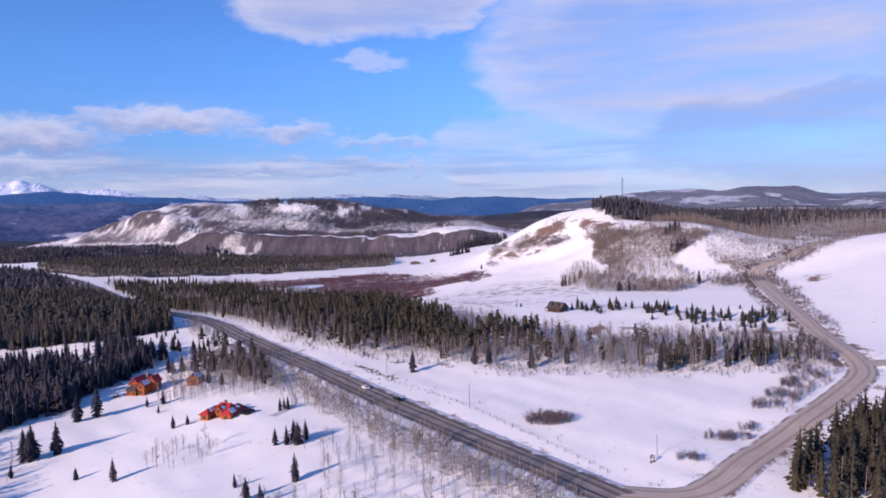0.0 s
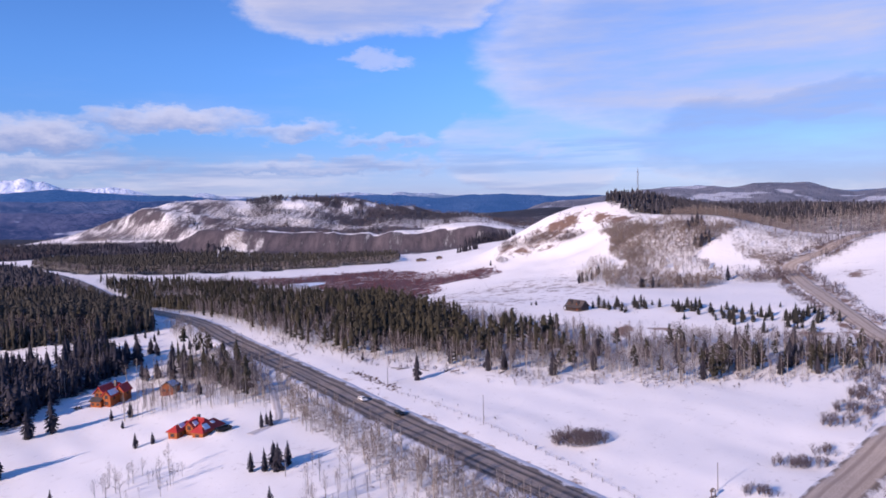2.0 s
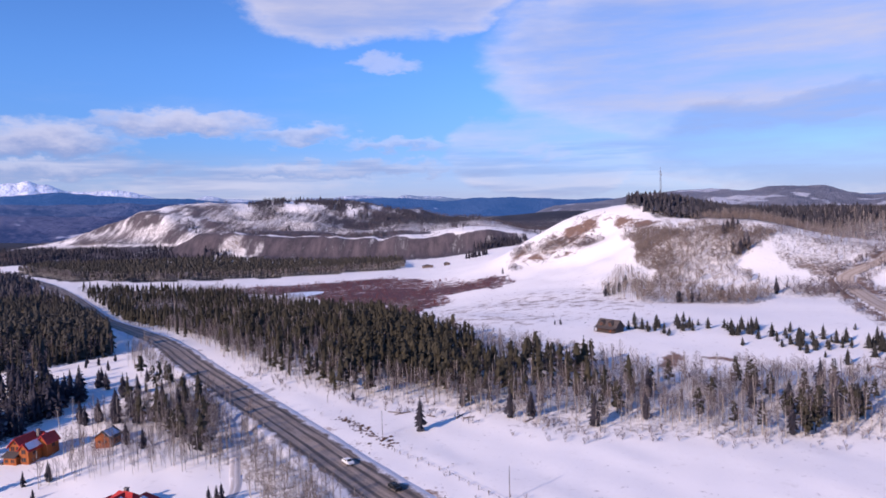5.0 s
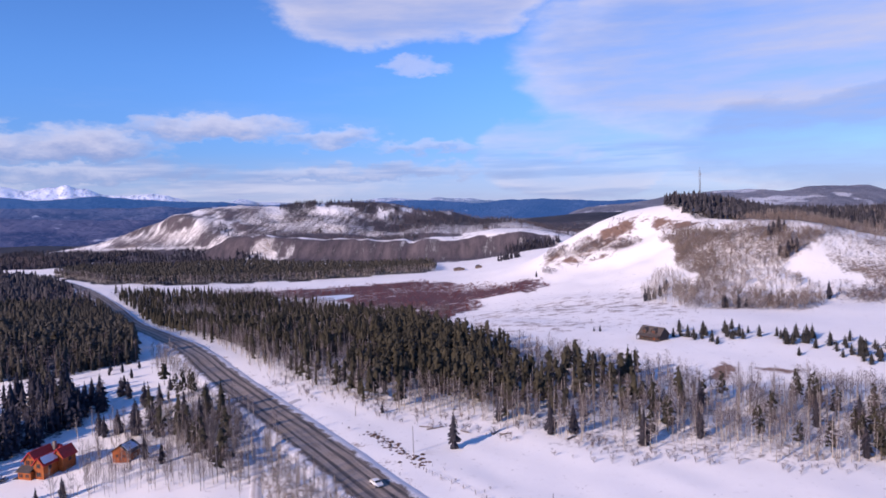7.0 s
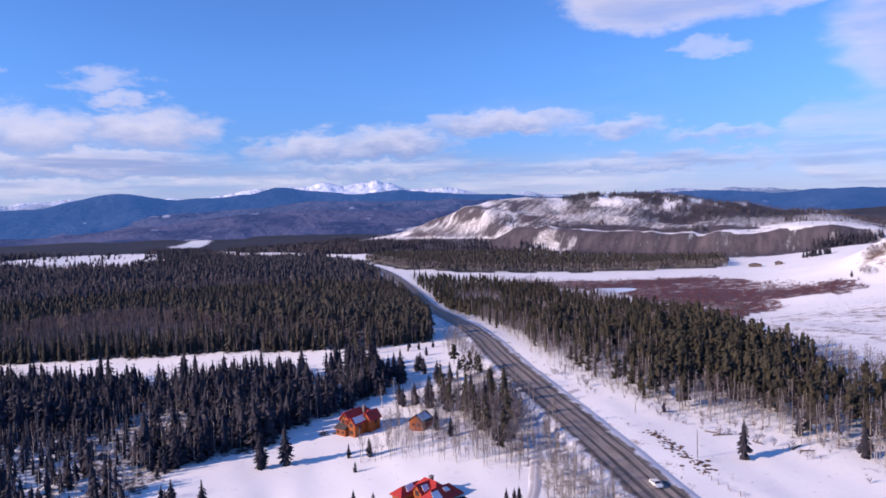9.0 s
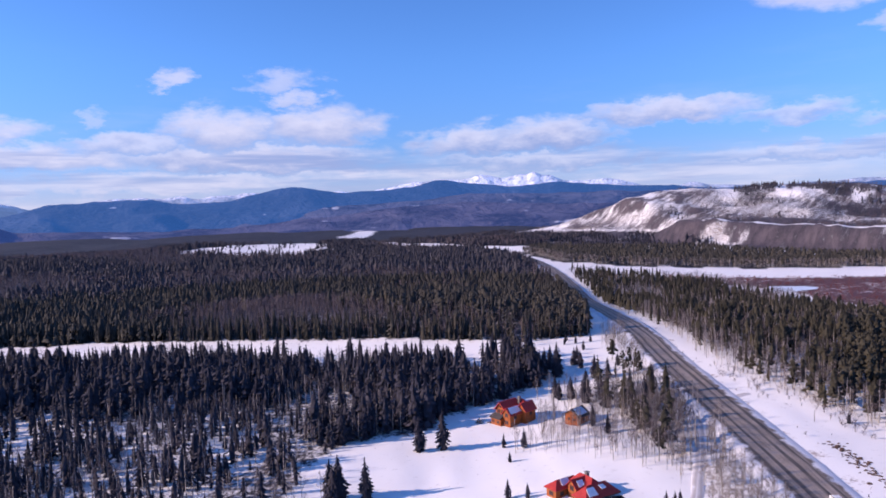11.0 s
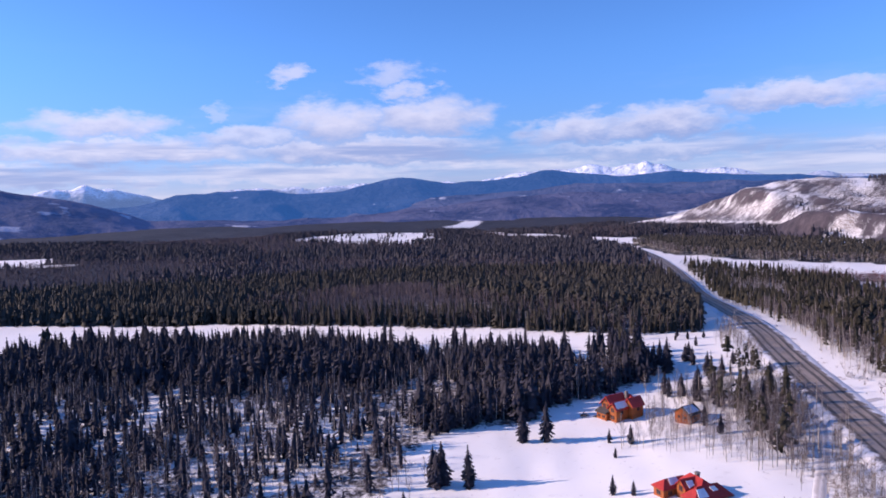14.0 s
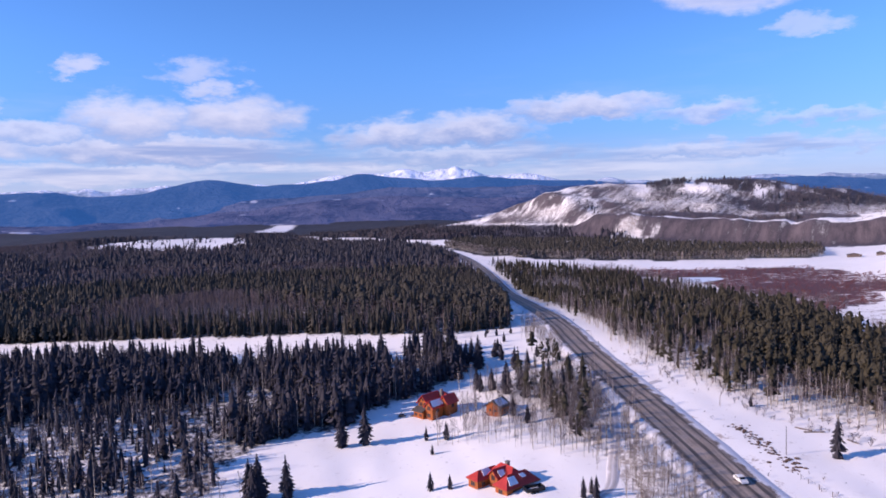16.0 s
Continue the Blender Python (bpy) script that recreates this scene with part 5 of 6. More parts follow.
plant(pines, [(-128, 274, 10), (-126, 276, 11), (-123, 277, 10.5), (-121, 274, 9.5), (-105, 232, 11), (-107, 228, 10), (-96, 221, 10), (-99, 219, 8.5), (-103, 244, 9), (-92, 213, 9), (-95, 214, 10.5), (-162, 257, 13), (-164, 253, 13.5), (-160, 254, 12), (-166, 249, 12)], "pines by the highway")
plant(spruces, [(-12, 209, 11.5), (18, 218, 10), (25, 218, 9), (58, 373, 3.6), (55, 374, 3.0), (-39, 243, 4), (2, 231, 8)], "lone spruces in the pasture")
row = []
g5 = np.random.default_rng(5)
for cx, cy, rx, ry, n, tall in ((104, 350, 9, 5, 6, 5.0), (118, 345, 12, 6, 10, 5.0), (138, 332, 8, 6, 8, 5.0), (150, 312, 9, 10, 9, 4.8), (165, 296, 9, 12, 10, 5.0), (186, 286, 9, 9, 11, 5.4), (200, 300, 6, 8, 5, 5.4)):
    row += [(cx + g5.normal() * rx * 0.9, cy + g5.normal() * ry * 1.5, tall * 1.15 * g5.uniform(0.5, 1.3)) for _ in range(int(n * 2.0))]
plant(young, row, "planted young spruces in a row")
plant(pines + spruces[:1], [(104, 234, 9), (108, 237, 9.5), (110, 229, 10), (102, 196, 9), (105, 194, 10), (107, 198, 9.5), (132, 215, 8.5), (133, 197, 9.5), (136, 200, 9), (150, 205, 10), (154, 208, 9), (170, 222, 10), (173, 219, 9.5), (165, 205, 9), (88, 205, 8), (62, 212, 9), (48, 214, 9), (104, 244, 12), (106, 236, 12.5), (109, 213, 12), (111, 208, 11), (114, 204, 12.5), (117, 208, 11.5), (120, 205, 11), (124, 209, 12.5), (126, 204, 11), (131, 208, 12), (141, 206, 12.5), (146, 198, 12), (150, 199, 12.5), (160, 211, 12), (69, 235, 11)], "conifers in the aspen grove")
plant(spruces, [(107, 487, 9), (110, 490, 10), (114, 492, 8), (120, 500, 9), (128, 520, 8), (131, 526, 9), (144, 440, 9), (146, 442, 8), (152, 437, 9), (157, 438, 7), (172, 442, 8), (175, 446, 9), (177, 440, 7), (226, 545, 12), (229, 550, 11), (222, 548, 10), (236, 552, 12), (234, 556, 10), (230, 590, 10), (236, 596, 11), (242, 600, 10), (248, 604, 9), (215, 457, 12), (51, 750, 7), (246, 610, 10)], "dark spruces at the hill's foot")
g6 = np.random.default_rng(6)
more = [(g6.uniform(20, 182), g6.uniform(193, 250), g6.uniform(7, 11.5)) for _ in range(90)]
ok = inside(np.array([m[0] for m in more]), np.array([m[1] for m in more]), ASPEN_GROVE)
plant(pines + spruces[:2], [m for m, k in zip(more, ok) if k and m[0] > 70 - 60 * (m[2] > 10)][:34], "conifers in the aspen grove")
discard(spruces + pines + young)

# the conifer grove in the corner of the two roads
x, y = sown(95, 200, 40, 150, 3.6, lambda x, y: inside(x, y, [(104, 84), (101, 68), (118, 60), (160, 70), (205, 120), (190, 150), (166, 134), (140, 115)]) & (clear_of(x, y, SIDE_ROAD) > 12))
pick = rng.uniform(0, 1, len(x)) < 0.75
PINE_NEAR = [merged((*clumps(44, 0.16, 0.14, 0.052, 121 + i), 0), (*stem(0.013, 0.004, 0.96, 5, 0.02), 1)) for i in range(3)]
scatter("roadside_conifers", SPRUCE_NEAR + PINE_NEAR, x[pick], y[pick], rng.normal(12, 1.8, pick.sum()).clip(6, 15), 1.05, [PINE, BARK], "tall sunlit conifers in the corner of two roads", "conifer wood", bias=0.0)
scatter("roadside_corner_aspens", ASPEN_NEAR, x[~pick], y[~pick], rng.normal(8, 1.5, (~pick).sum()).clip(4, 11), 1.0, [TWIG, ASPEN], "bare aspens beside the corner conifers", "aspens")
x, y = sown(-10, 170, 1030, 1370, 7, lambda x, y: ((np.hypot(x - 34, y - 1120) < 20) | (bump(x, y, 82, 1285, 52, 30, 12, 2) > 0.4)))
scatter("valley_conifers", CONE_FAR, x, y, rng.normal(12, 2, len(x)).clip(6, 16), 1.4, [SPRUCE, BARK], "small dark clumps of conifers in the valley", "conifer wood")

x, y = sown(-400, -170, 10, 170, 4.4, lambda x, y: inside(x, y, OPENING, 10) & wood_gap(x, y, 0.6))
scatter("undergrowth", SHRUB, x, y, rng.normal(1.3, 0.5, len(x)).clip(0.4, 2.6), 1.0, [TWIG], "low leafless undergrowth in the snowy opening", "brush")
x, y = sown(60, 200, 680, 860, 6.5, lambda x, y: (rough(x, y, 50, 3, 81) > 0.16) & (height(x, y) > 10))
scatter("nose_shrubs", SHRUB, x, y, rng.normal(2.4, 0.7, len(x)).clip(1, 4), 1.0, [TWIG], "brown shrubs dotted over the bare hill nose", "brush")
x, y = sown(-1000, -420, 1240, 1560, 9, lambda x, y: wood_gap(x, y, 0.7 * (wave(x, y, 90, 2) > -0.1)) & (height(x, y) < 4) & (clear_of(x, y, RIVER, 25) > 40))
scatter("cliff_foot_conifers", CONE_FAR, x, y, rng.normal(12, 2, len(x)).clip(6, 16), 1.5, [SPRUCE, BARK], "dark conifers along the cliff's foot", "conifer wood")
x, y = sown(130, 330, 130, 560, 2.6, lambda x, y: (clear_of(x, y, SIDE_ROAD, 6) > 8) & (clear_of(x, y, SIDE_ROAD, 6) < 15 + 4 * wave(x, y, 40, 3)) & wood_gap(x, y, 0.5 + 0.3 * wave(x, y, 30, 5)) & ((y > 250) | (x < np.interp(y, [p[1] for p in SIDE_ROAD[1:]], [p[0] for p in SIDE_ROAD[1:]]))) & (clear_of(x, y, BRANCH, 6) > 8))
scatter("roadside_bushes", SHRUB, x, y, rng.normal(2.6, 0.8, len(x)).clip(1, 5), 0.8, [TWIG], "leafless brown bushes lining the gravel road", "bushes", bias=0.15)
x, y = sown(-110, 200, 180, 330, 2.3, lambda x, y: (inside(x, y + 11, PINE_WOOD, 5) | inside(x, y + 9, ASPEN_GROVE, 5)) & ~inside(x, y - 4, PINE_WOOD, 4) & ~inside(x, y - 6, ASPEN_GROVE, 4) & off_roads(x, y, 13) & wood_gap(x, y, 0.45 + 0.5 * wave(x, y, 24, 3)))
scatter("fringe_brush", SHRUB, x, y, rng.normal(1.6, 0.6, len(x)).clip(0.5, 3.2), 0.9, [TWIG], "low grey brush fringing the wood's edge", "brush", bias=0.2)
# low tufts and twigs showing through the snow
x, y = sown(-60, 130, 300, 620, 6.0, lambda x, y: (wave(x, y, 60, 4) + wave(x, y, 25, 8) > 0.35) & ~inside(x, y, PINE_WOOD) & off_houses(x, y))
scatter("grass_tufts", SHRUB, x, y, rng.normal(0.5, 0.15, len(x)).clip(0.2, 1), 1.6, [TWIG], "dry grass tufts poking through pasture snow", "grass")
x, y = sown(-420, 80, 60, 700, 3.2, lambda x, y: (clear_of(x, y, HIGHWAY) > 10) & (clear_of(x, y, HIGHWAY) < 26) & wood_gap(x, y, 0.16) & (x > np.interp(y, [p[1] for p in HIGHWAY], [p[0] for p in HIGHWAY])))
scatter("verge_twigs", SHRUB, x, y, rng.normal(0.8, 0.3, len(x)).clip(0.3, 2), 0.9, [TWIG], "low twigs and weeds on the snowy verge", "brush")


# ---- buildings ----
def part(name, bm, mat, parent, label=""):
    me = bpy.data.meshes.new(name)
    bmesh.ops.recalc_face_normals(bm, faces=bm.faces)
    bm.to_mesh(me)
    bm.free()
    me.materials.append(mat)
    ob = new(name, me)
    ob.parent = parent
    return tagged(ob, label)


def thing(name, x, y, turn, label, category, group="", lift=0.0):
    ob = tagged(new(name), label, category, group)
    ob.matrix_world = pose(x, y, float(height(x, y)) + lift, 0, 0, turn)
    return ob


def block(bm, x0, x1, y0, y1, z0, z1):
    v = [bm.verts.new((x, y, z)) for z in (z0, z1) for x, y in ((x0, y0), (x1, y0), (x1, y1), (x0, y1))]
    for f in ((0, 1, 2, 3), (4, 5, 6, 7), (0, 1, 5, 4), (1, 2, 6, 5), (2, 3, 7, 6), (3, 0, 4, 7)):
        bm.faces.new([v[i] for i in f])
    return bm


def solid(bm, points, faces):
    v = [bm.verts.new(p) for p in points]
    for f in faces:
        bm.faces.new([v[i] for i in f])
    return bm


def gable_body(x0, x1, y0, y1, z0, z1, peak):
    """Walls with gable ends towards -y and +y."""
    xm = (x0 + x1) / 2
    pts = [(x0, y0, z0), (x1, y0, z0), (x1, y0, z1), (xm, y0, peak), (x0, y0, z1), (x0, y1, z0), (x1, y1, z0), (x1, y1, z1), (xm, y1, peak), (x0, y1, z1)]
    return solid(bmesh.new(), pts, [(0, 1, 2, 3, 4), (5, 6, 7, 8, 9), (0, 1, 6, 5), (1, 2, 7, 6), (4, 0, 5, 9), (2, 3, 8, 7), (3, 4, 9, 8)])


def slab(a, b, c, d, thick):
    """A roof plane through four corners, with thickness."""
    n = (Vector(b) - Vector(a)).cross(Vector(d) - Vector(a)).normalized()
    if n.z < 0:
        n = -n
    low = [Vector(p) + n * 0.02 for p in (a, b, c, d)]
    pts = low + [p + n * thick for p in low]
    return solid(bmesh.new(), pts, [(0, 1, 2, 3), (4, 5, 6, 7), (0, 1, 5, 4), (1, 2, 6, 5), (2, 3, 7, 6), (3, 0, 4, 7)])


def gable_roof(parent, x0, x1, y0, y1, z1, peak, mat, eave=0.6, thick=0.22, snow=(0, 0), seams=True):
    """Two roof planes with ridge along y; snow: how much of the -x and +x plane it covers."""
    xm, k = (x0 + x1) / 2, (peak - z1) / ((x1 - x0) / 2)
    for side, x, cover in ((-1, x0, snow[0]), (1, x1, snow[1])):
        xe, ze = x + side * eave, z1 - eave * k
        roof = part("roof_plane", slab((xe, y0 - eave, ze), (xe, y1 + eave, ze), (xm, y1 + eave, peak), (xm, y0 - eave, peak), thick), mat, parent)
        if cover:
            f0, f1 = 0.5 - cover / 2 + 0.08, 0.5 + cover / 2 + 0.08
            p = lambda f, y: (xe + (xm - xe) * f, y, ze + (peak - ze) * f + thick * 1.12)
            part("snow_patch", slab(p(f0, y0 + 0.2), p(f0, y1 - 0.4), p(f1, y1 - 0.9), p(f1, y0 + 0.5), 0.16), SNOWCAP, roof, "white snow patch on the roof")
    part("ridge_cap", block(bmesh.new(), xm - 0.16, xm + 0.16, y0 - eave, y1 + eave, peak + thick * 0.8, peak + thick * 1.5), mat, parent)


def hip_roof(parent, x0, x1, y0, y1, z1, peak, mat, eave=0.6, inset=0.45, name="roof"):
    """A hipped roof, ridge along the longer side."""
    X0, X1, Y0, Y1 = x0 - eave, x1 + eave, y0 - eave, y1 + eave
    if x1 - x0 > y1 - y0:
        i = (Y1 - Y0) * inset
        a, b = (X0 + i, (Y0 + Y1) / 2, peak), (X1 - i, (Y0 + Y1) / 2, peak)
        fs = [(0, 1, 5, 4), (1, 2, 5), (2, 3, 4, 5), (3, 0, 4)]
    else:
        i = (X1 - X0) * inset
        a, b = ((X0 + X1) / 2, Y0 + i, peak), ((X0 + X1) / 2, Y1 - i, peak)
        fs = [(0, 1, 4), (1, 2, 5, 4), (2, 3, 5), (3, 0, 4, 5)]
    low = [(X0, Y0, z1 - 0.1), (X1, Y0, z1 - 0.1), (X1, Y1, z1 - 0.1), (X0, Y1, z1 - 0.1), a, b]
    bm = solid(bmesh.new(), low, fs + [(3, 2, 1, 0)])
    ob = part(name, bm, mat, parent)
    part("fascia", block(bmesh.new(), X0, X1, Y0, Y1, z1 - 0.32, z1 - 0.1), TRIM, ob)
    return ob


def window(parent, x, y, z, w, h, turn=0):
    """A window standing a hand proud of the wall, facing its own -y turned by degrees."""
    frame_bm = bmesh.new()
    t = 0.12
    for a, b, c, d in ((-w / 2 - t, w / 2 + t, -h / 2 - t, -h / 2), (-w / 2 - t, w / 2 + t, h / 2, h / 2 + t), (-w / 2 - t, -w / 2, -h / 2, h / 2), (w / 2, w / 2 + t, -h / 2, h / 2), (-0.04, 0.04, -h / 2, h / 2)):
        block(frame_bm, a, b, -0.10, 0.05, c, d)
    ob = part("window", frame_bm, TRIM, parent, "stained wooden window frame")
    ob.matrix_local = pose(x, y, z, 0, 0, turn)
    part("pane", block(bmesh.new(), -w / 2, w / 2, -0.05, 0.04, -h / 2, h / 2), GLASS, ob, "dark glass pane")


def door(parent, x, y, z, w, h, turn=0):
    ob = part("door", block(bmesh.new(), -w / 2, w / 2, -0.08, 0.05, 0, h), TRIM, parent, "stained wooden door")
    ob.matrix_local = pose(x, y, z, 0, 0, turn)
    part("door_handle", block(bmesh.new(), w / 2 - 0.18, w / 2 - 0.1, -0.14, -0.08, h * 0.45, h * 0.52), STEEL, ob)


# the low lodge with two wings
lodge = thing("lodge", -88, 158.5, -20, "orange log lodge with red metal roof and snow patches", "house")
part("foundation", block(bmesh.new(), -6.7, 6.4, 1.0, 6.4, -1.8, -0.5), STONE, lodge)
part("wall", block(bmesh.new(), -6.6, -2.8, -4.4, 3.2, -1.8, 1.9), LOG, lodge, "orange log wall of the small wing")
hip_roof(lodge, -6.6, -2.8, -4.4, 5.2, 1.9, 3.7, REDROOF, 0.55, 0.5)
part("wall", block(bmesh.new(), 2.1, 6.6, -2.5, 8.2, -1.8, 1.9), LOG, lodge, "orange log wall of the long wing")
hip_roof(lodge, 2.1, 6.6, -2.5, 8.4, 1.9, 4.5, REDROOF, 0.6, 0.5)
part("wall", block(bmesh.new(), -4.6, 2.2, 1.2, 6.2, -1.5, 2.3), LOG, lodge, "orange log wall of the middle")
hip_roof(lodge, -4.6, 4.2, 1.2, 6.4, 2.3, 5.0, REDROOF, 0.6, 0.42)
part("wall", gable_body(-2.0, 1.1, -0.9, 3.6, -1.5, 3.1, 4.6), LOG, lodge, "tall orange gable between the wings")
gable_roof(lodge, -2.0, 1.1, -0.9, 4.0, 3.1, 4.6, REDROOF, 0.45, 0.16, (0, 0.0))
part("snow_patch", slab((4.95, -0.9, 4.02), (4.95, 1.4, 4.02), (6.6, 1.6, 2.46), (6.6, -1.4, 2.46), 0.14), SNOWCAP, lodge, "white snow patch on the roof")
part("snow_patch", slab((4.9, 3.2, 4.07), (4.9, 4.7, 4.07), (5.8, 5.2, 3.22), (5.8, 3.6, 3.22), 0.14), SNOWCAP, lodge, "white snow patch on the roof")
part("snow_patch", slab((-4.5, -1.6, 3.68), (-4.5, 0.9, 3.68), (-3.1, 1.0, 2.46), (-3.1, -2.0, 2.46), 0.12), SNOWCAP, lodge, "white snow patch on the roof")
part("snow_patch", slab((1.5, 0.0, 3.0), (1.5, 1.6, 3.5), (0.4, 1.8, 4.45), (0.4, -0.2, 4.45), 0.14), SNOWCAP, lodge, "white snow patch beside the gable")
part("chimney", block(bmesh.new(), -1.5, -0.6, 4.4, 5.3, 3.9, 5.3), STONE, lodge, "stone chimney")
part("chimney_cap", block(bmesh.new(), -1.65, -0.45, 4.25, 5.45, 5.3, 5.45), STONE, lodge)
for wx, wy, wz, ww, wh, wt_ in ((-4.7, -4.4, 0.6, 1.5, 1.1, 0), (4.2, -2.5, 0.6, 1.4, 1.1, 0), (-0.45, -0.9, 2.5, 1.3, 1.3, 0), (6.6, 0.2, 0.5, 1.4, 1.0, 90), (6.6, 4.4, 0.5, 1.4, 1.0, 90), (-2.8, -2.4, 0.6, 1.2, 1.0, 90), (-6.6, -1.4, 0.6, 1.3, 1.0, -90), (-6.6, 1.4, 0.6, 1.3, 1.0, -90)):
    window(lodge, wx, wy, wz, ww, wh, wt_)
door(lodge, -0.45, -0.9, -0.5, 1.0, 2.05)
part("porch_deck", block(bmesh.new(), -2.8, 2.1, -2.2, -0.9, -1.6, -0.55), TIMBER, lodge)

# the tall house
tall = thing("tall_house", -141.5, 207, -10, "tall orange log house with steep red roofs", "house")
part("wall", gable_body(-4.0, 0.7, -2.2, 5.4, -1.2, 5.0, 7.5), LOG, tall, "orange log wall of the main house")
gable_roof(tall, -4.0, 0.7, -2.2, 5.4, 5.0, 7.5, REDROOF, 0.6, 0.2)
part("wall", gable_body(0.5, 4.0, -3.2, 4.6, -1.2, 4.3, 6.2), LOG, tall, "orange log wall of the front wing")
gable_roof(tall, 0.5, 4.0, -3.2, 4.6, 4.3, 6.2, REDROOF, 0.5, 0.2, (0, 0.7))
part("wall", gable_body(2.4, 6.0, 2.6, 8.0, -1.2, 5.0, 7.2), LOG, tall, "orange log wall of the rear wing")
gable_roof(tall, 2.4, 6.0, 2.6, 8.0, 5.0, 7.2, REDROOF, 0.5, 0.2)
part("wall", block(bmesh.new(), -2.0, 3.0, 4.8, 8.2, -1.2, 5.2), LOG, tall, "orange log wall of the back room")
hip_roof(tall, -2.0, 3.0, 4.8, 8.2, 5.2, 7.7, REDROOF, 0.5, 0.4)
part("wall", block(bmesh.new(), -4.3, 0.4, -4.4, -2.2, -1.2, 2.2), LOG, tall, "orange log wall of the low annex")
part("roof_plane", slab((-4.8, -5.0, 2.1), (0.5, -5.0, 2.1), (0.5, -2.2, 3.4), (-4.8, -2.2, 3.4), 0.18), DARKROOF, tall, "brown shingled lean-to roof")
part("snow_patch", slab((2.8, -2.4, 5.35), (2.8, 0.6, 5.35), (4.2, 0.9, 4.45), (4.2, -2.8, 4.45), 0.16), SNOWCAP, tall, "white snow patch on the roof")
part("porch_deck", block(bmesh.new(), -6.2, -4.3, -4.6, 1.5, -1.0, -0.1), TIMBER, tall)
part("chimney", block(bmesh.new(), 0.2, 1.1, 4.9, 5.8, 5.6, 8.8), STONE, tall, "stone chimney")
for wx, wy, wz, ww, wh, wt_ in ((-2.6, -2.2, 4.3, 1.2, 1.3, 0), (-0.6, -2.2, 4.3, 1.2, 1.3, 0), (-1.65, -2.2, 6.1, 0.8, 0.8, 0), (2.25, -3.2, 3.8, 1.3, 1.3, 0), (2.25, -3.2, 1.2, 1.5, 1.3, 0), (-4.0, 1.5, 3.9, 1.2, 1.3, -90), (4.0, -0.6, 2.9, 1.3, 1.2, 90), (6.0, 5.4, 3.6, 1.2, 1.2, 90), (-3.2, -4.4, 1.0, 1.1, 0.9, 0), (-0.9, -4.4, 1.0, 1.1, 0.9, 0)):
    window(tall, wx, wy, wz, ww, wh, wt_)
door(tall, 1.1, -3.2, 0.0, 0.9, 2.05)

# the small cabin
small = thing("small_cabin", -118, 214.5, -8, "small orange log cabin with snow on its roof", "cabin")
part("wall", gable_body(-2.9, 2.9, -2.6, 3.4, -1.2, 3.2, 5.2), LOG, small)
gable_roof(small, -2.9, 2.9, -2.6, 3.4, 3.2, 5.2, DARKROOF, 0.5, 0.2, (0, 0.75))
for wx, wy, wz, ww, wh, wt_ in ((-1.2, -2.6, 1.9, 0.9, 0.9, 0), (1.2, -2.6, 1.9, 0.9, 0.9, 0), (2.9, 0.4, 1.7, 1.2, 0.9, 90)):
    window(small, wx, wy, wz, ww, wh, wt_)
door(small, 0.0, -2.6, 0.0, 0.9, 2.0)

# the dark lodge in the pasture
dark = thing("dark_log_house", 79.5, 345, -50, "weathered dark log house with shingled roof in the pasture", "house")
part("wall", gable_body(-3.8, 3.8, -7.0, 7.0, -0.8, 2.8, 6.2), DARKLOG, dark).matrix_local = pose(0, 0, 0, 0, 0, 90)
roof_root = part("roof_beam", block(bmesh.new(), -0.15, 0.15, -7.4, 7.4, 6.0, 6.2), DARKLOG, dark)
roof_root.matrix_local = pose(0, 0, 0, 0, 0, 90)
for side in (-1, 1):
    part("roof_plane", slab((-7.6, side * 4.5, 2.2), (7.6, side * 4.5, 2.2), (7.6, 0, 6.3), (-7.6, 0, 6.3), 0.22), DARKROOF, dark, "grey-brown shingled roof plane")
for dx in (-3.2, 3.0):
    part("dormer", gable_body(dx - 1.3, dx + 1.3, -4.0, -0.6, 3.2, 4.6, 5.9), DARKLOG, dark, "dark gabled dormer")
    for side in (-1, 1):
        part("dormer_roof", slab((dx + side * 1.7, -4.4, 4.4), (dx + side * 1.7, -0.3, 4.4), (dx, -0.3, 6.1), (dx, -4.4, 6.1), 0.16), DARKROOF, dark)
    window(dark, dx, -4.0, 4.2, 1.1, 0.9, 0)
for wx in (-5.0, -1.8, 1.4, 5.0):
    window(dark, wx, -3.8, 1.4, 1.2, 1.1, 0)
door(dark, 3.2, -3.8, 0.0, 1.0, 2.0)
part("porch_deck", block(bmesh.new(), -7.0, 7.0, -6.2, -3.7, -0.6, 0.05), TIMBER, dark)
part("porch_roof", slab((-7.2, -6.5, 2.1), (7.2, -6.5, 2.1), (7.2, -3.8, 2.9), (-7.2, -3.8, 2.9), 0.18), DARKROOF, dark)
for wx in (-6.8, -3.4, 0.0, 3.4, 6.8):
    part("porch_post", block(bmesh.new(), wx - 0.12, wx + 0.12, -6.3, -6.05, 0.05, 2.2), DARKLOG, dark)

dark.matrix_world = dark.matrix_world @ Matrix.Diagonal((0.86, 0.9, 0.95, 1))

# far sheds at the valley's end
for sx, sy, sl in ((-43, 1042, 16), (-14, 1048, 9)):
    shed = thing("far_shed", sx, sy, 8, "low grey shed far off in the valley", "shed", "sheds in the valley")
    part("wall", gable_body(-sl / 2, sl / 2, -4, 4, -0.5, 3, 4.8), TIMBER, shed)
    gable_roof(shed, -sl / 2, sl / 2, -4, 4, 3, 4.8, DARKROOF, 0.5, 0.2)


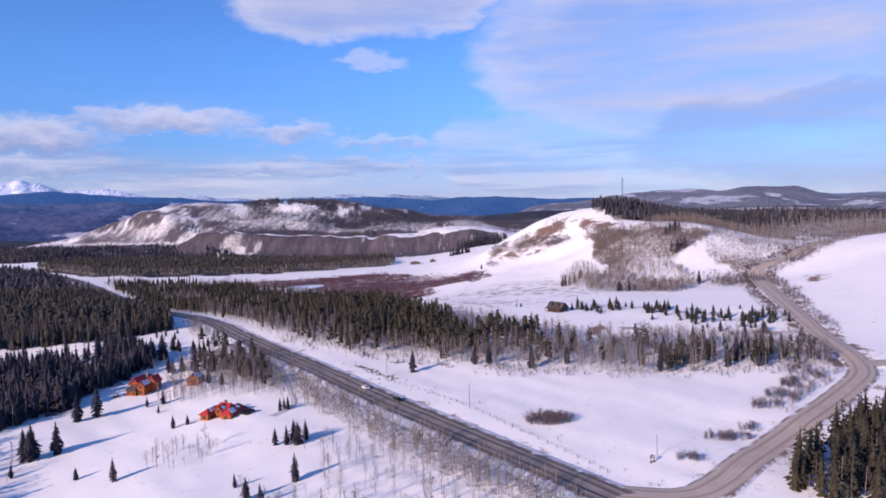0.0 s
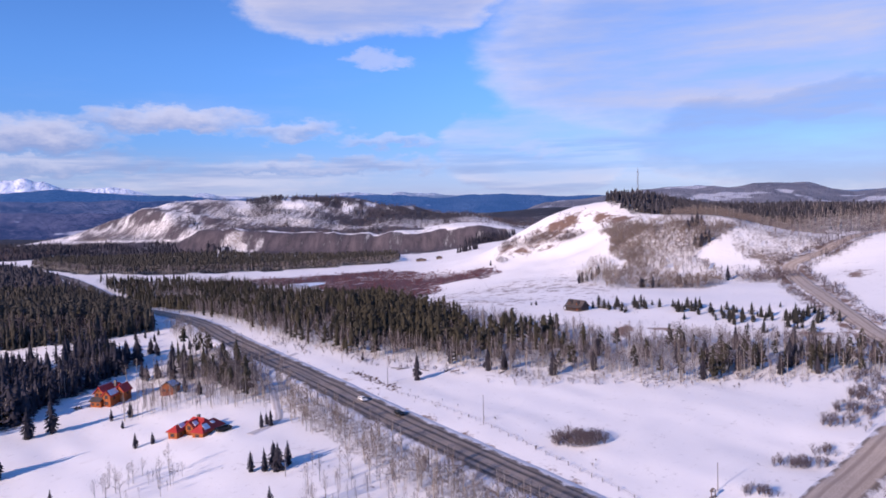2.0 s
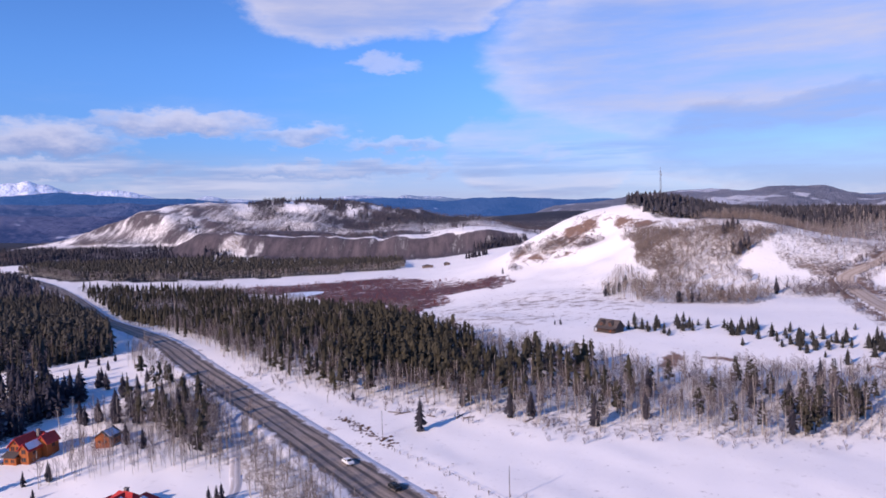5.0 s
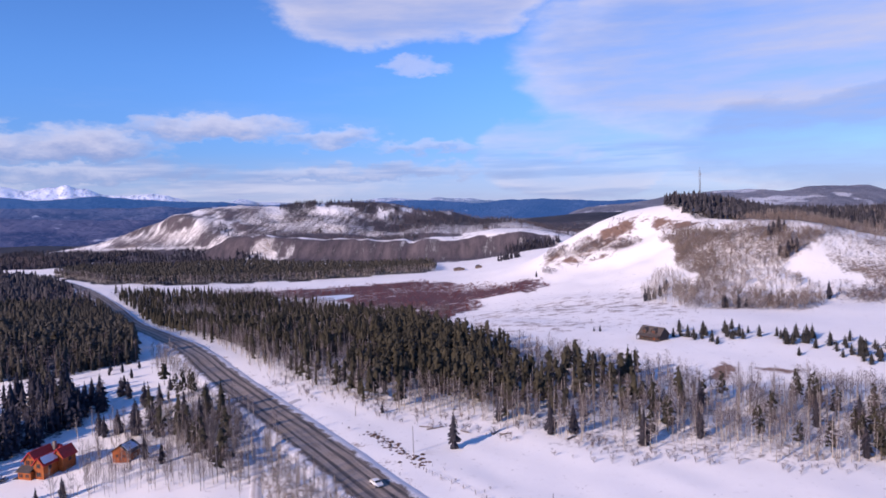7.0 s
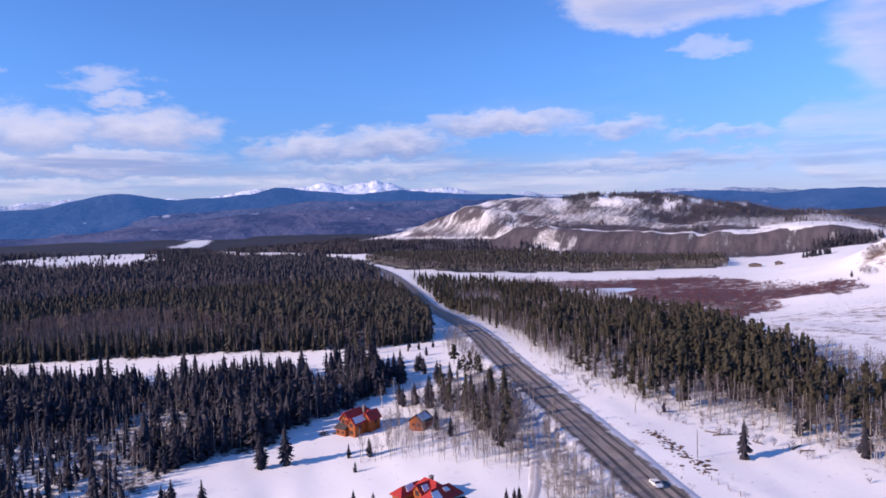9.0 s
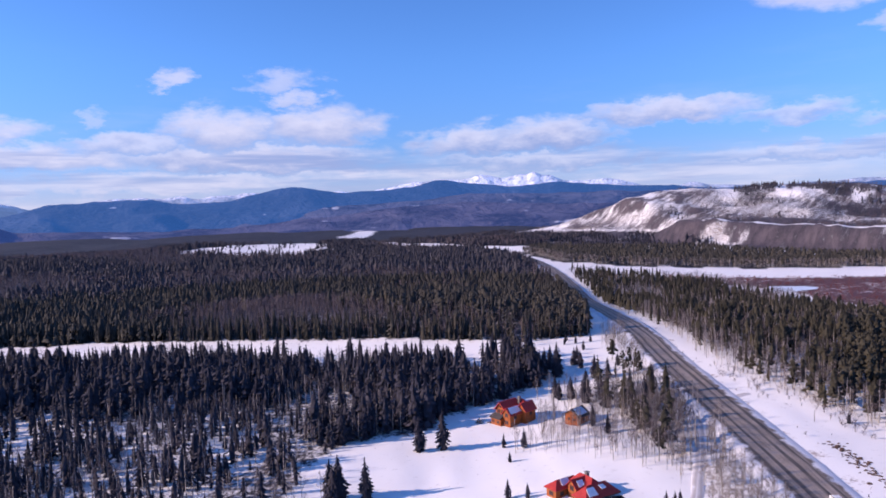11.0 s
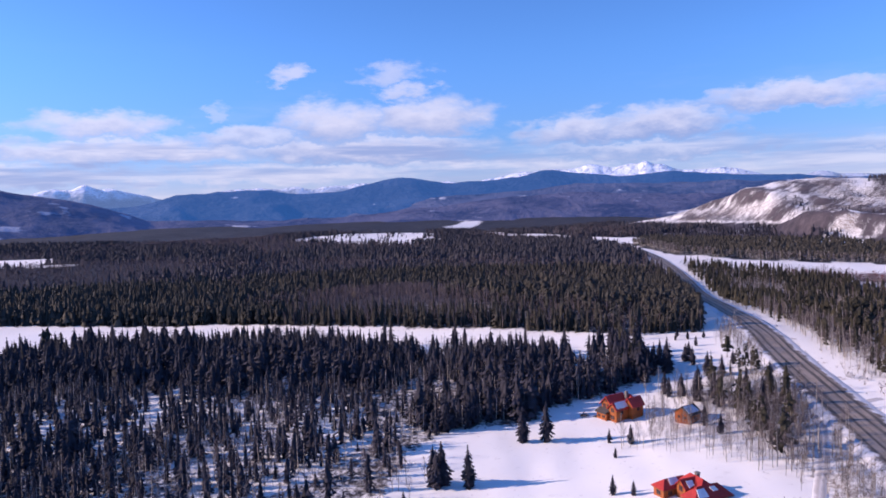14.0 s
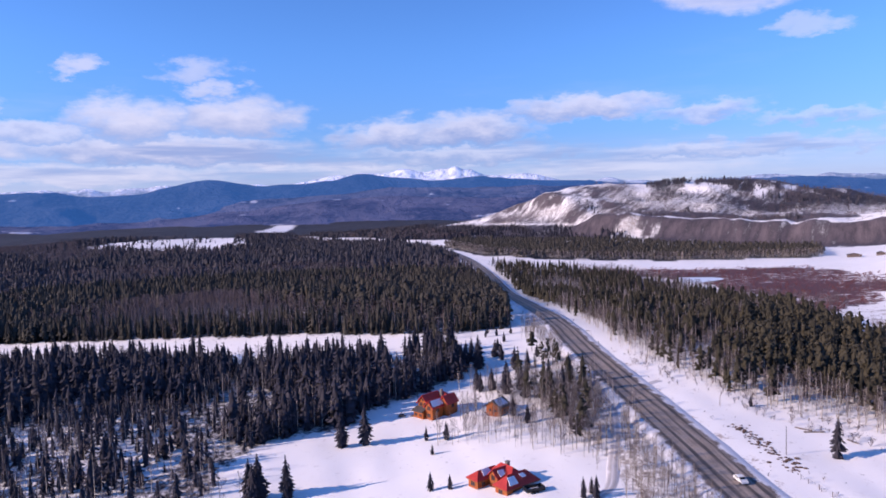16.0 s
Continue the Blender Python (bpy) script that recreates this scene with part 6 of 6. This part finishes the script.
# ---- masts, poles, the wooden stand ----
def pole_thing(x, y, tall, arm):
    ob = thing("utility_pole", x, y, 36, "slim grey timber pole standing in snow", "pole")
    bm = bmesh.new()
    bmesh.ops.create_cone(bm, segments=8, radius1=0.12, radius2=0.08, depth=tall + 0.6, cap_ends=True, matrix=Matrix.Translation((0, 0, tall / 2 - 0.3)))
    part("shaft", bm, TIMBER, ob)
    if arm:
        part("crossarm", block(bmesh.new(), -1.1, 1.1, -0.07, 0.07, tall - 0.8, tall - 0.64), TIMBER, ob)
        for ix in (-0.95, -0.35, 0.35, 0.95):
            part("insulator", block(bmesh.new(), ix - 0.06, ix + 0.06, -0.06, 0.06, tall - 0.64, tall - 0.4), STEEL, ob)


for px, py, ph, arm in ((13, 156, 9, False), (-24, 205, 8, False), (71, 99, 7.5, False), (-48, 240, 3, False)):
    pole_thing(px, py, ph, arm)

mast = thing("radio_mast", 256, 862, 0, "thin steel lattice radio mast on the ridge", "mast")
MAST_H = 39.0
legs = [(0.9 * math.cos(a), 0.9 * math.sin(a)) for a in (0.5, 2.594, 4.689)]
for lx, ly in legs:
    part("leg", block(bmesh.new(), lx - 0.13, lx + 0.13, ly - 0.13, ly + 0.13, -1, MAST_H), STEEL, mast)
for i in range(18):
    z0 = i * MAST_H / 18
    bm = bmesh.new()
    for k in range(3):
        (ax, ay), (bx, by) = legs[k], legs[(k + 1) % 3]
        p, q = (Vector((ax, ay, z0)), Vector((bx, by, z0 + MAST_H / 18)))
        n = Vector((0, 0, 0.09))
        w = (q - p).cross(Vector((0, 0, 1))).normalized() * 0.07
        solid(bm, [p - n - w, p + n - w, q + n - w, q - n - w, p - n + w, p + n + w, q + n + w, q - n + w], [(0, 1, 2, 3), (4, 5, 6, 7), (0, 1, 5, 4), (1, 2, 6, 5), (2, 3, 7, 6), (3, 0, 4, 7)])
    part("brace", bm, STEEL, mast)
part("antenna", block(bmesh.new(), -0.12, 0.12, -0.12, 0.12, MAST_H, MAST_H + 4), STEEL, mast)
part("dish", block(bmesh.new(), 0.9, 1.3, -0.9, 0.9, MAST_H - 6, MAST_H - 4.2), STEEL, mast)

stand = thing("wooden_sign_stand", 68.5, 95.5, 30, "small dark wooden stand with pitched roof by the junction", "stand")
for sx in (-0.7, 0.7):
    part("post", block(bmesh.new(), sx - 0.1, sx + 0.1, -0.1, 0.1, -0.4, 1.7), TIMBER, stand)
part("beam", block(bmesh.new(), -0.9, 0.9, -0.09, 0.09, 1.5, 1.68), TIMBER, stand)
for side in (-1, 1):
    part("roof_plane", slab((side * 1.0, -0.35, 1.7), (side * 1.0, 0.35, 1.7), (0, 0.35, 2.4), (0, -0.35, 2.4), 0.08), TIMBER, stand)
part("base", block(bmesh.new(), -1.1, 1.1, -0.35, 0.35, -0.4, 0.25), STONE, stand)

# the trailer by the lodge
trailer = thing("utility_trailer", -76.8, 157.6, 52, "dark utility trailer with a little snow beside the lodge", "trailer")
for a, b, c, d in ((-2.6, 2.6, -1.3, -1.1), (-2.6, 2.6, 1.1, 1.3), (-2.6, -2.4, -1.1, 1.1), (2.4, 2.6, -1.1, 1.1)):
    part("side_board", block(bmesh.new(), a, b, c, d, 0.5, 1.4), PAINT_DARK, trailer)
part("floor", block(bmesh.new(), -2.6, 2.6, -1.3, 1.3, 0.4, 0.5), PAINT_DARK, trailer)
part("snow_load", block(bmesh.new(), -1.2, 1.5, -0.8, 0.7, 0.5, 0.72), SNOWCAP, trailer, "white snow load")
part("drawbar", block(bmesh.new(), 2.6, 4.0, -0.08, 0.08, 0.42, 0.54), STEEL, trailer)
for wx in (-0.6, 0.5):
    for wy in (-1.42, 1.42):
        bm = bmesh.new()
        bmesh.ops.create_cone(bm, segments=14, radius1=0.36, radius2=0.36, depth=0.22, cap_ends=True, matrix=pose(wx, wy, 0.36, 90, 0, 0))
        part("tyre", bm, RUBBER, trailer)


def car(x, y, turn, paint, label):
    """A car: a shaped body, windows and wheels."""
    ob = thing("car", x, y, turn, label, "car", lift=0.84)
    side = [(-2.2, 0.35), (-2.25, 0.75), (-2.0, 1.0), (-1.0, 1.05), (-0.5, 1.5), (1.2, 1.55), (1.9, 1.1), (2.2, 1.0), (2.25, 0.4)]
    bm = bmesh.new()
    rows = [[bm.verts.new((px, py * (0.92 if pz > 1.2 else 1), pz)) for px, pz in side] for py in (-0.9, 0.9)]
    bm.faces.new(rows[0])
    bm.faces.new(rows[1])
    for i in range(len(side)):
        j = (i + 1) % len(side)
        bm.faces.new((rows[0][i], rows[0][j], rows[1][j], rows[1][i]))
    bmesh.ops.bevel(bm, geom=bm.edges[:], offset=0.06, segments=2, affect="EDGES")
    part("body", bm, paint, ob)
    part("windscreen", slab((-1.02, -0.72, 1.08), (-1.02, 0.72, 1.08), (-0.56, 0.68, 1.48), (-0.56, -0.68, 1.48), 0.03), GLASS, ob)
    part("rear_window", slab((1.84, -0.72, 1.16), (1.84, 0.72, 1.16), (1.26, 0.68, 1.52), (1.26, -0.68, 1.52), 0.03), GLASS, ob)
    for sy in (-1, 1):
        part("side_window", block(bmesh.new(), -0.5, 1.2, sy * 0.86 - 0.03, sy * 0.86 + 0.03, 1.1, 1.42), GLASS, ob)
        for sx in (-1.4, 1.4):
            bm = bmesh.new()
            bmesh.ops.create_cone(bm, segments=16, radius1=0.33, radius2=0.33, depth=0.22, cap_ends=True, matrix=pose(sx, sy * 0.84, 0.33, 90, 0, 0))
            wheel = part("wheel", bm, RUBBER, ob)
            bm = bmesh.new()
            bmesh.ops.create_cone(bm, segments=12, radius1=0.19, radius2=0.19, depth=0.24, cap_ends=True, matrix=pose(sx, sy * 0.845, 0.33, 90, 0, 0))
            part("rim", bm, STEEL, wheel)
    return ob


car(-16.5, 164, 127, PAINT_DARK, "dark car driving on the asphalt highway")
car(-31.5, 181.5, 127, PAINT_WHITE, "white car driving on the asphalt highway")

# ---- the wire fence along the verge ----
def fence(line, gap, label):
    """Timber posts with two strands of wire between them."""
    q = spline(line, gap)
    ob = tagged(new("wire_fence"), label, "fence")
    ob.matrix_world = pose(*q[0], float(height(*q[0])))
    base = np.column_stack([q - q[0], height(q[:, 0], q[:, 1]) - float(height(*q[0]))])
    bm = block(bmesh.new(), -0.08, 0.08, -0.08, 0.08, -0.3, 1.3)
    post = part("post", bm, TIMBER, ob)
    post.matrix_local = pose(*base[0])
    for p in base[1:]:
        more = new("post", post.data)
        more.parent = ob
        more.matrix_local = pose(*p)
    for up in (0.6, 1.1):
        bm = bmesh.new()
        rails = [[bm.verts.new(Vector(p) + Vector((0, 0, up + k))) for p in base] for k in (-0.02, 0.02)]
        for i in range(len(base) - 1):
            bm.faces.new((rails[0][i], rails[0][i + 1], rails[1][i + 1], rails[1][i]))
        part("wire", bm, TIMBER, ob)


fence([(53, 90), (42.7, 106.6), (27.5, 130), (12.8, 152.5), (-2.2, 173.1), (-19, 191)], 4.0, "low grey wire fence along the snowy verge")

# ---- earth bank and fallen logs on the verge ----
bank_at = [(-39, 221, 2.6), (-36.5, 218, 2.2), (-33, 214, 2.4), (-30, 210, 2.6), (-27, 205, 2.4), (-24, 201, 2.8), (-21, 196, 2.2)]
bm = bmesh.new()
for bx, by, br in bank_at:
    for k in range(16):
        ox, oy, rr = bx + rng.normal() * br * 0.6, by + rng.normal() * br * 0.6, br * rng.uniform(0.10, 0.32)
        made = bmesh.ops.create_icosphere(bm, subdivisions=1, radius=rr, matrix=Matrix.Translation((ox, oy, float(height(ox, oy)) - 0.02)))
        for v in made["verts"]:
            c = Vector((ox, oy, float(height(ox, oy))))
            v.co = c + (v.co - c) * float(rng.uniform(0.7, 1.3))
            v.co.z = c.z + (v.co.z - c.z) * 0.4
me = bpy.data.meshes.new("earth_bank")
bm.to_mesh(me)
bm.free()
me.materials.append(EARTH)
tagged(new("earth_bank", me), "broken brown earth bank along the snowy verge", "earth", kind="stuff")
for lx, ly, la, ll in ((-19, 226, 25, 6), (-22, 227, -20, 5), (1, 221, 60, 5), (4, 219, 20, 4), (-9, 222, -40, 4), (24, 214, 40, 4)):
    log_ob = tagged(new("fallen_log"), "grey fallen log lying in the snow", "log", "fallen logs")
    log_ob.matrix_world = pose(lx, ly, float(height(lx, ly)) + 0.2, 0, 0, la)
    bm = bmesh.new()
    bmesh.ops.create_cone(bm, segments=8, radius1=0.26, radius2=0.14, depth=ll, cap_ends=True, matrix=pose(0, 0, 0, 0, 88, 0))
    part("log_trunk", bm, TIMBER, log_ob)
    bm = bmesh.new()
    bmesh.ops.create_cone(bm, segments=5, radius1=0.08, radius2=0.03, depth=1.6, cap_ends=True, matrix=pose(0.6, 0.3, 0.5, 35, 20, 0))
    part("branch", bm, TIMBER, log_ob)
brush_at = (-151, 202)
g9 = np.random.default_rng(9)
pile = tagged(new("brush_pile"), "brown pile of cut branches in the snow", "brush pile")
pile.matrix_world = pose(*brush_at, float(height(*brush_at)))
for k in range(14):
    bm = bmesh.new()
    bmesh.ops.create_cone(bm, segments=5, radius1=0.12, radius2=0.05, depth=3.2, cap_ends=True, matrix=pose(g9.normal() * 0.8, g9.normal() * 0.8, 0.3 + 0.25 * g9.uniform(), 90 + g9.normal() * 12, 0, g9.uniform(0, 360)))
    part("branch", bm, TIMBER, pile)
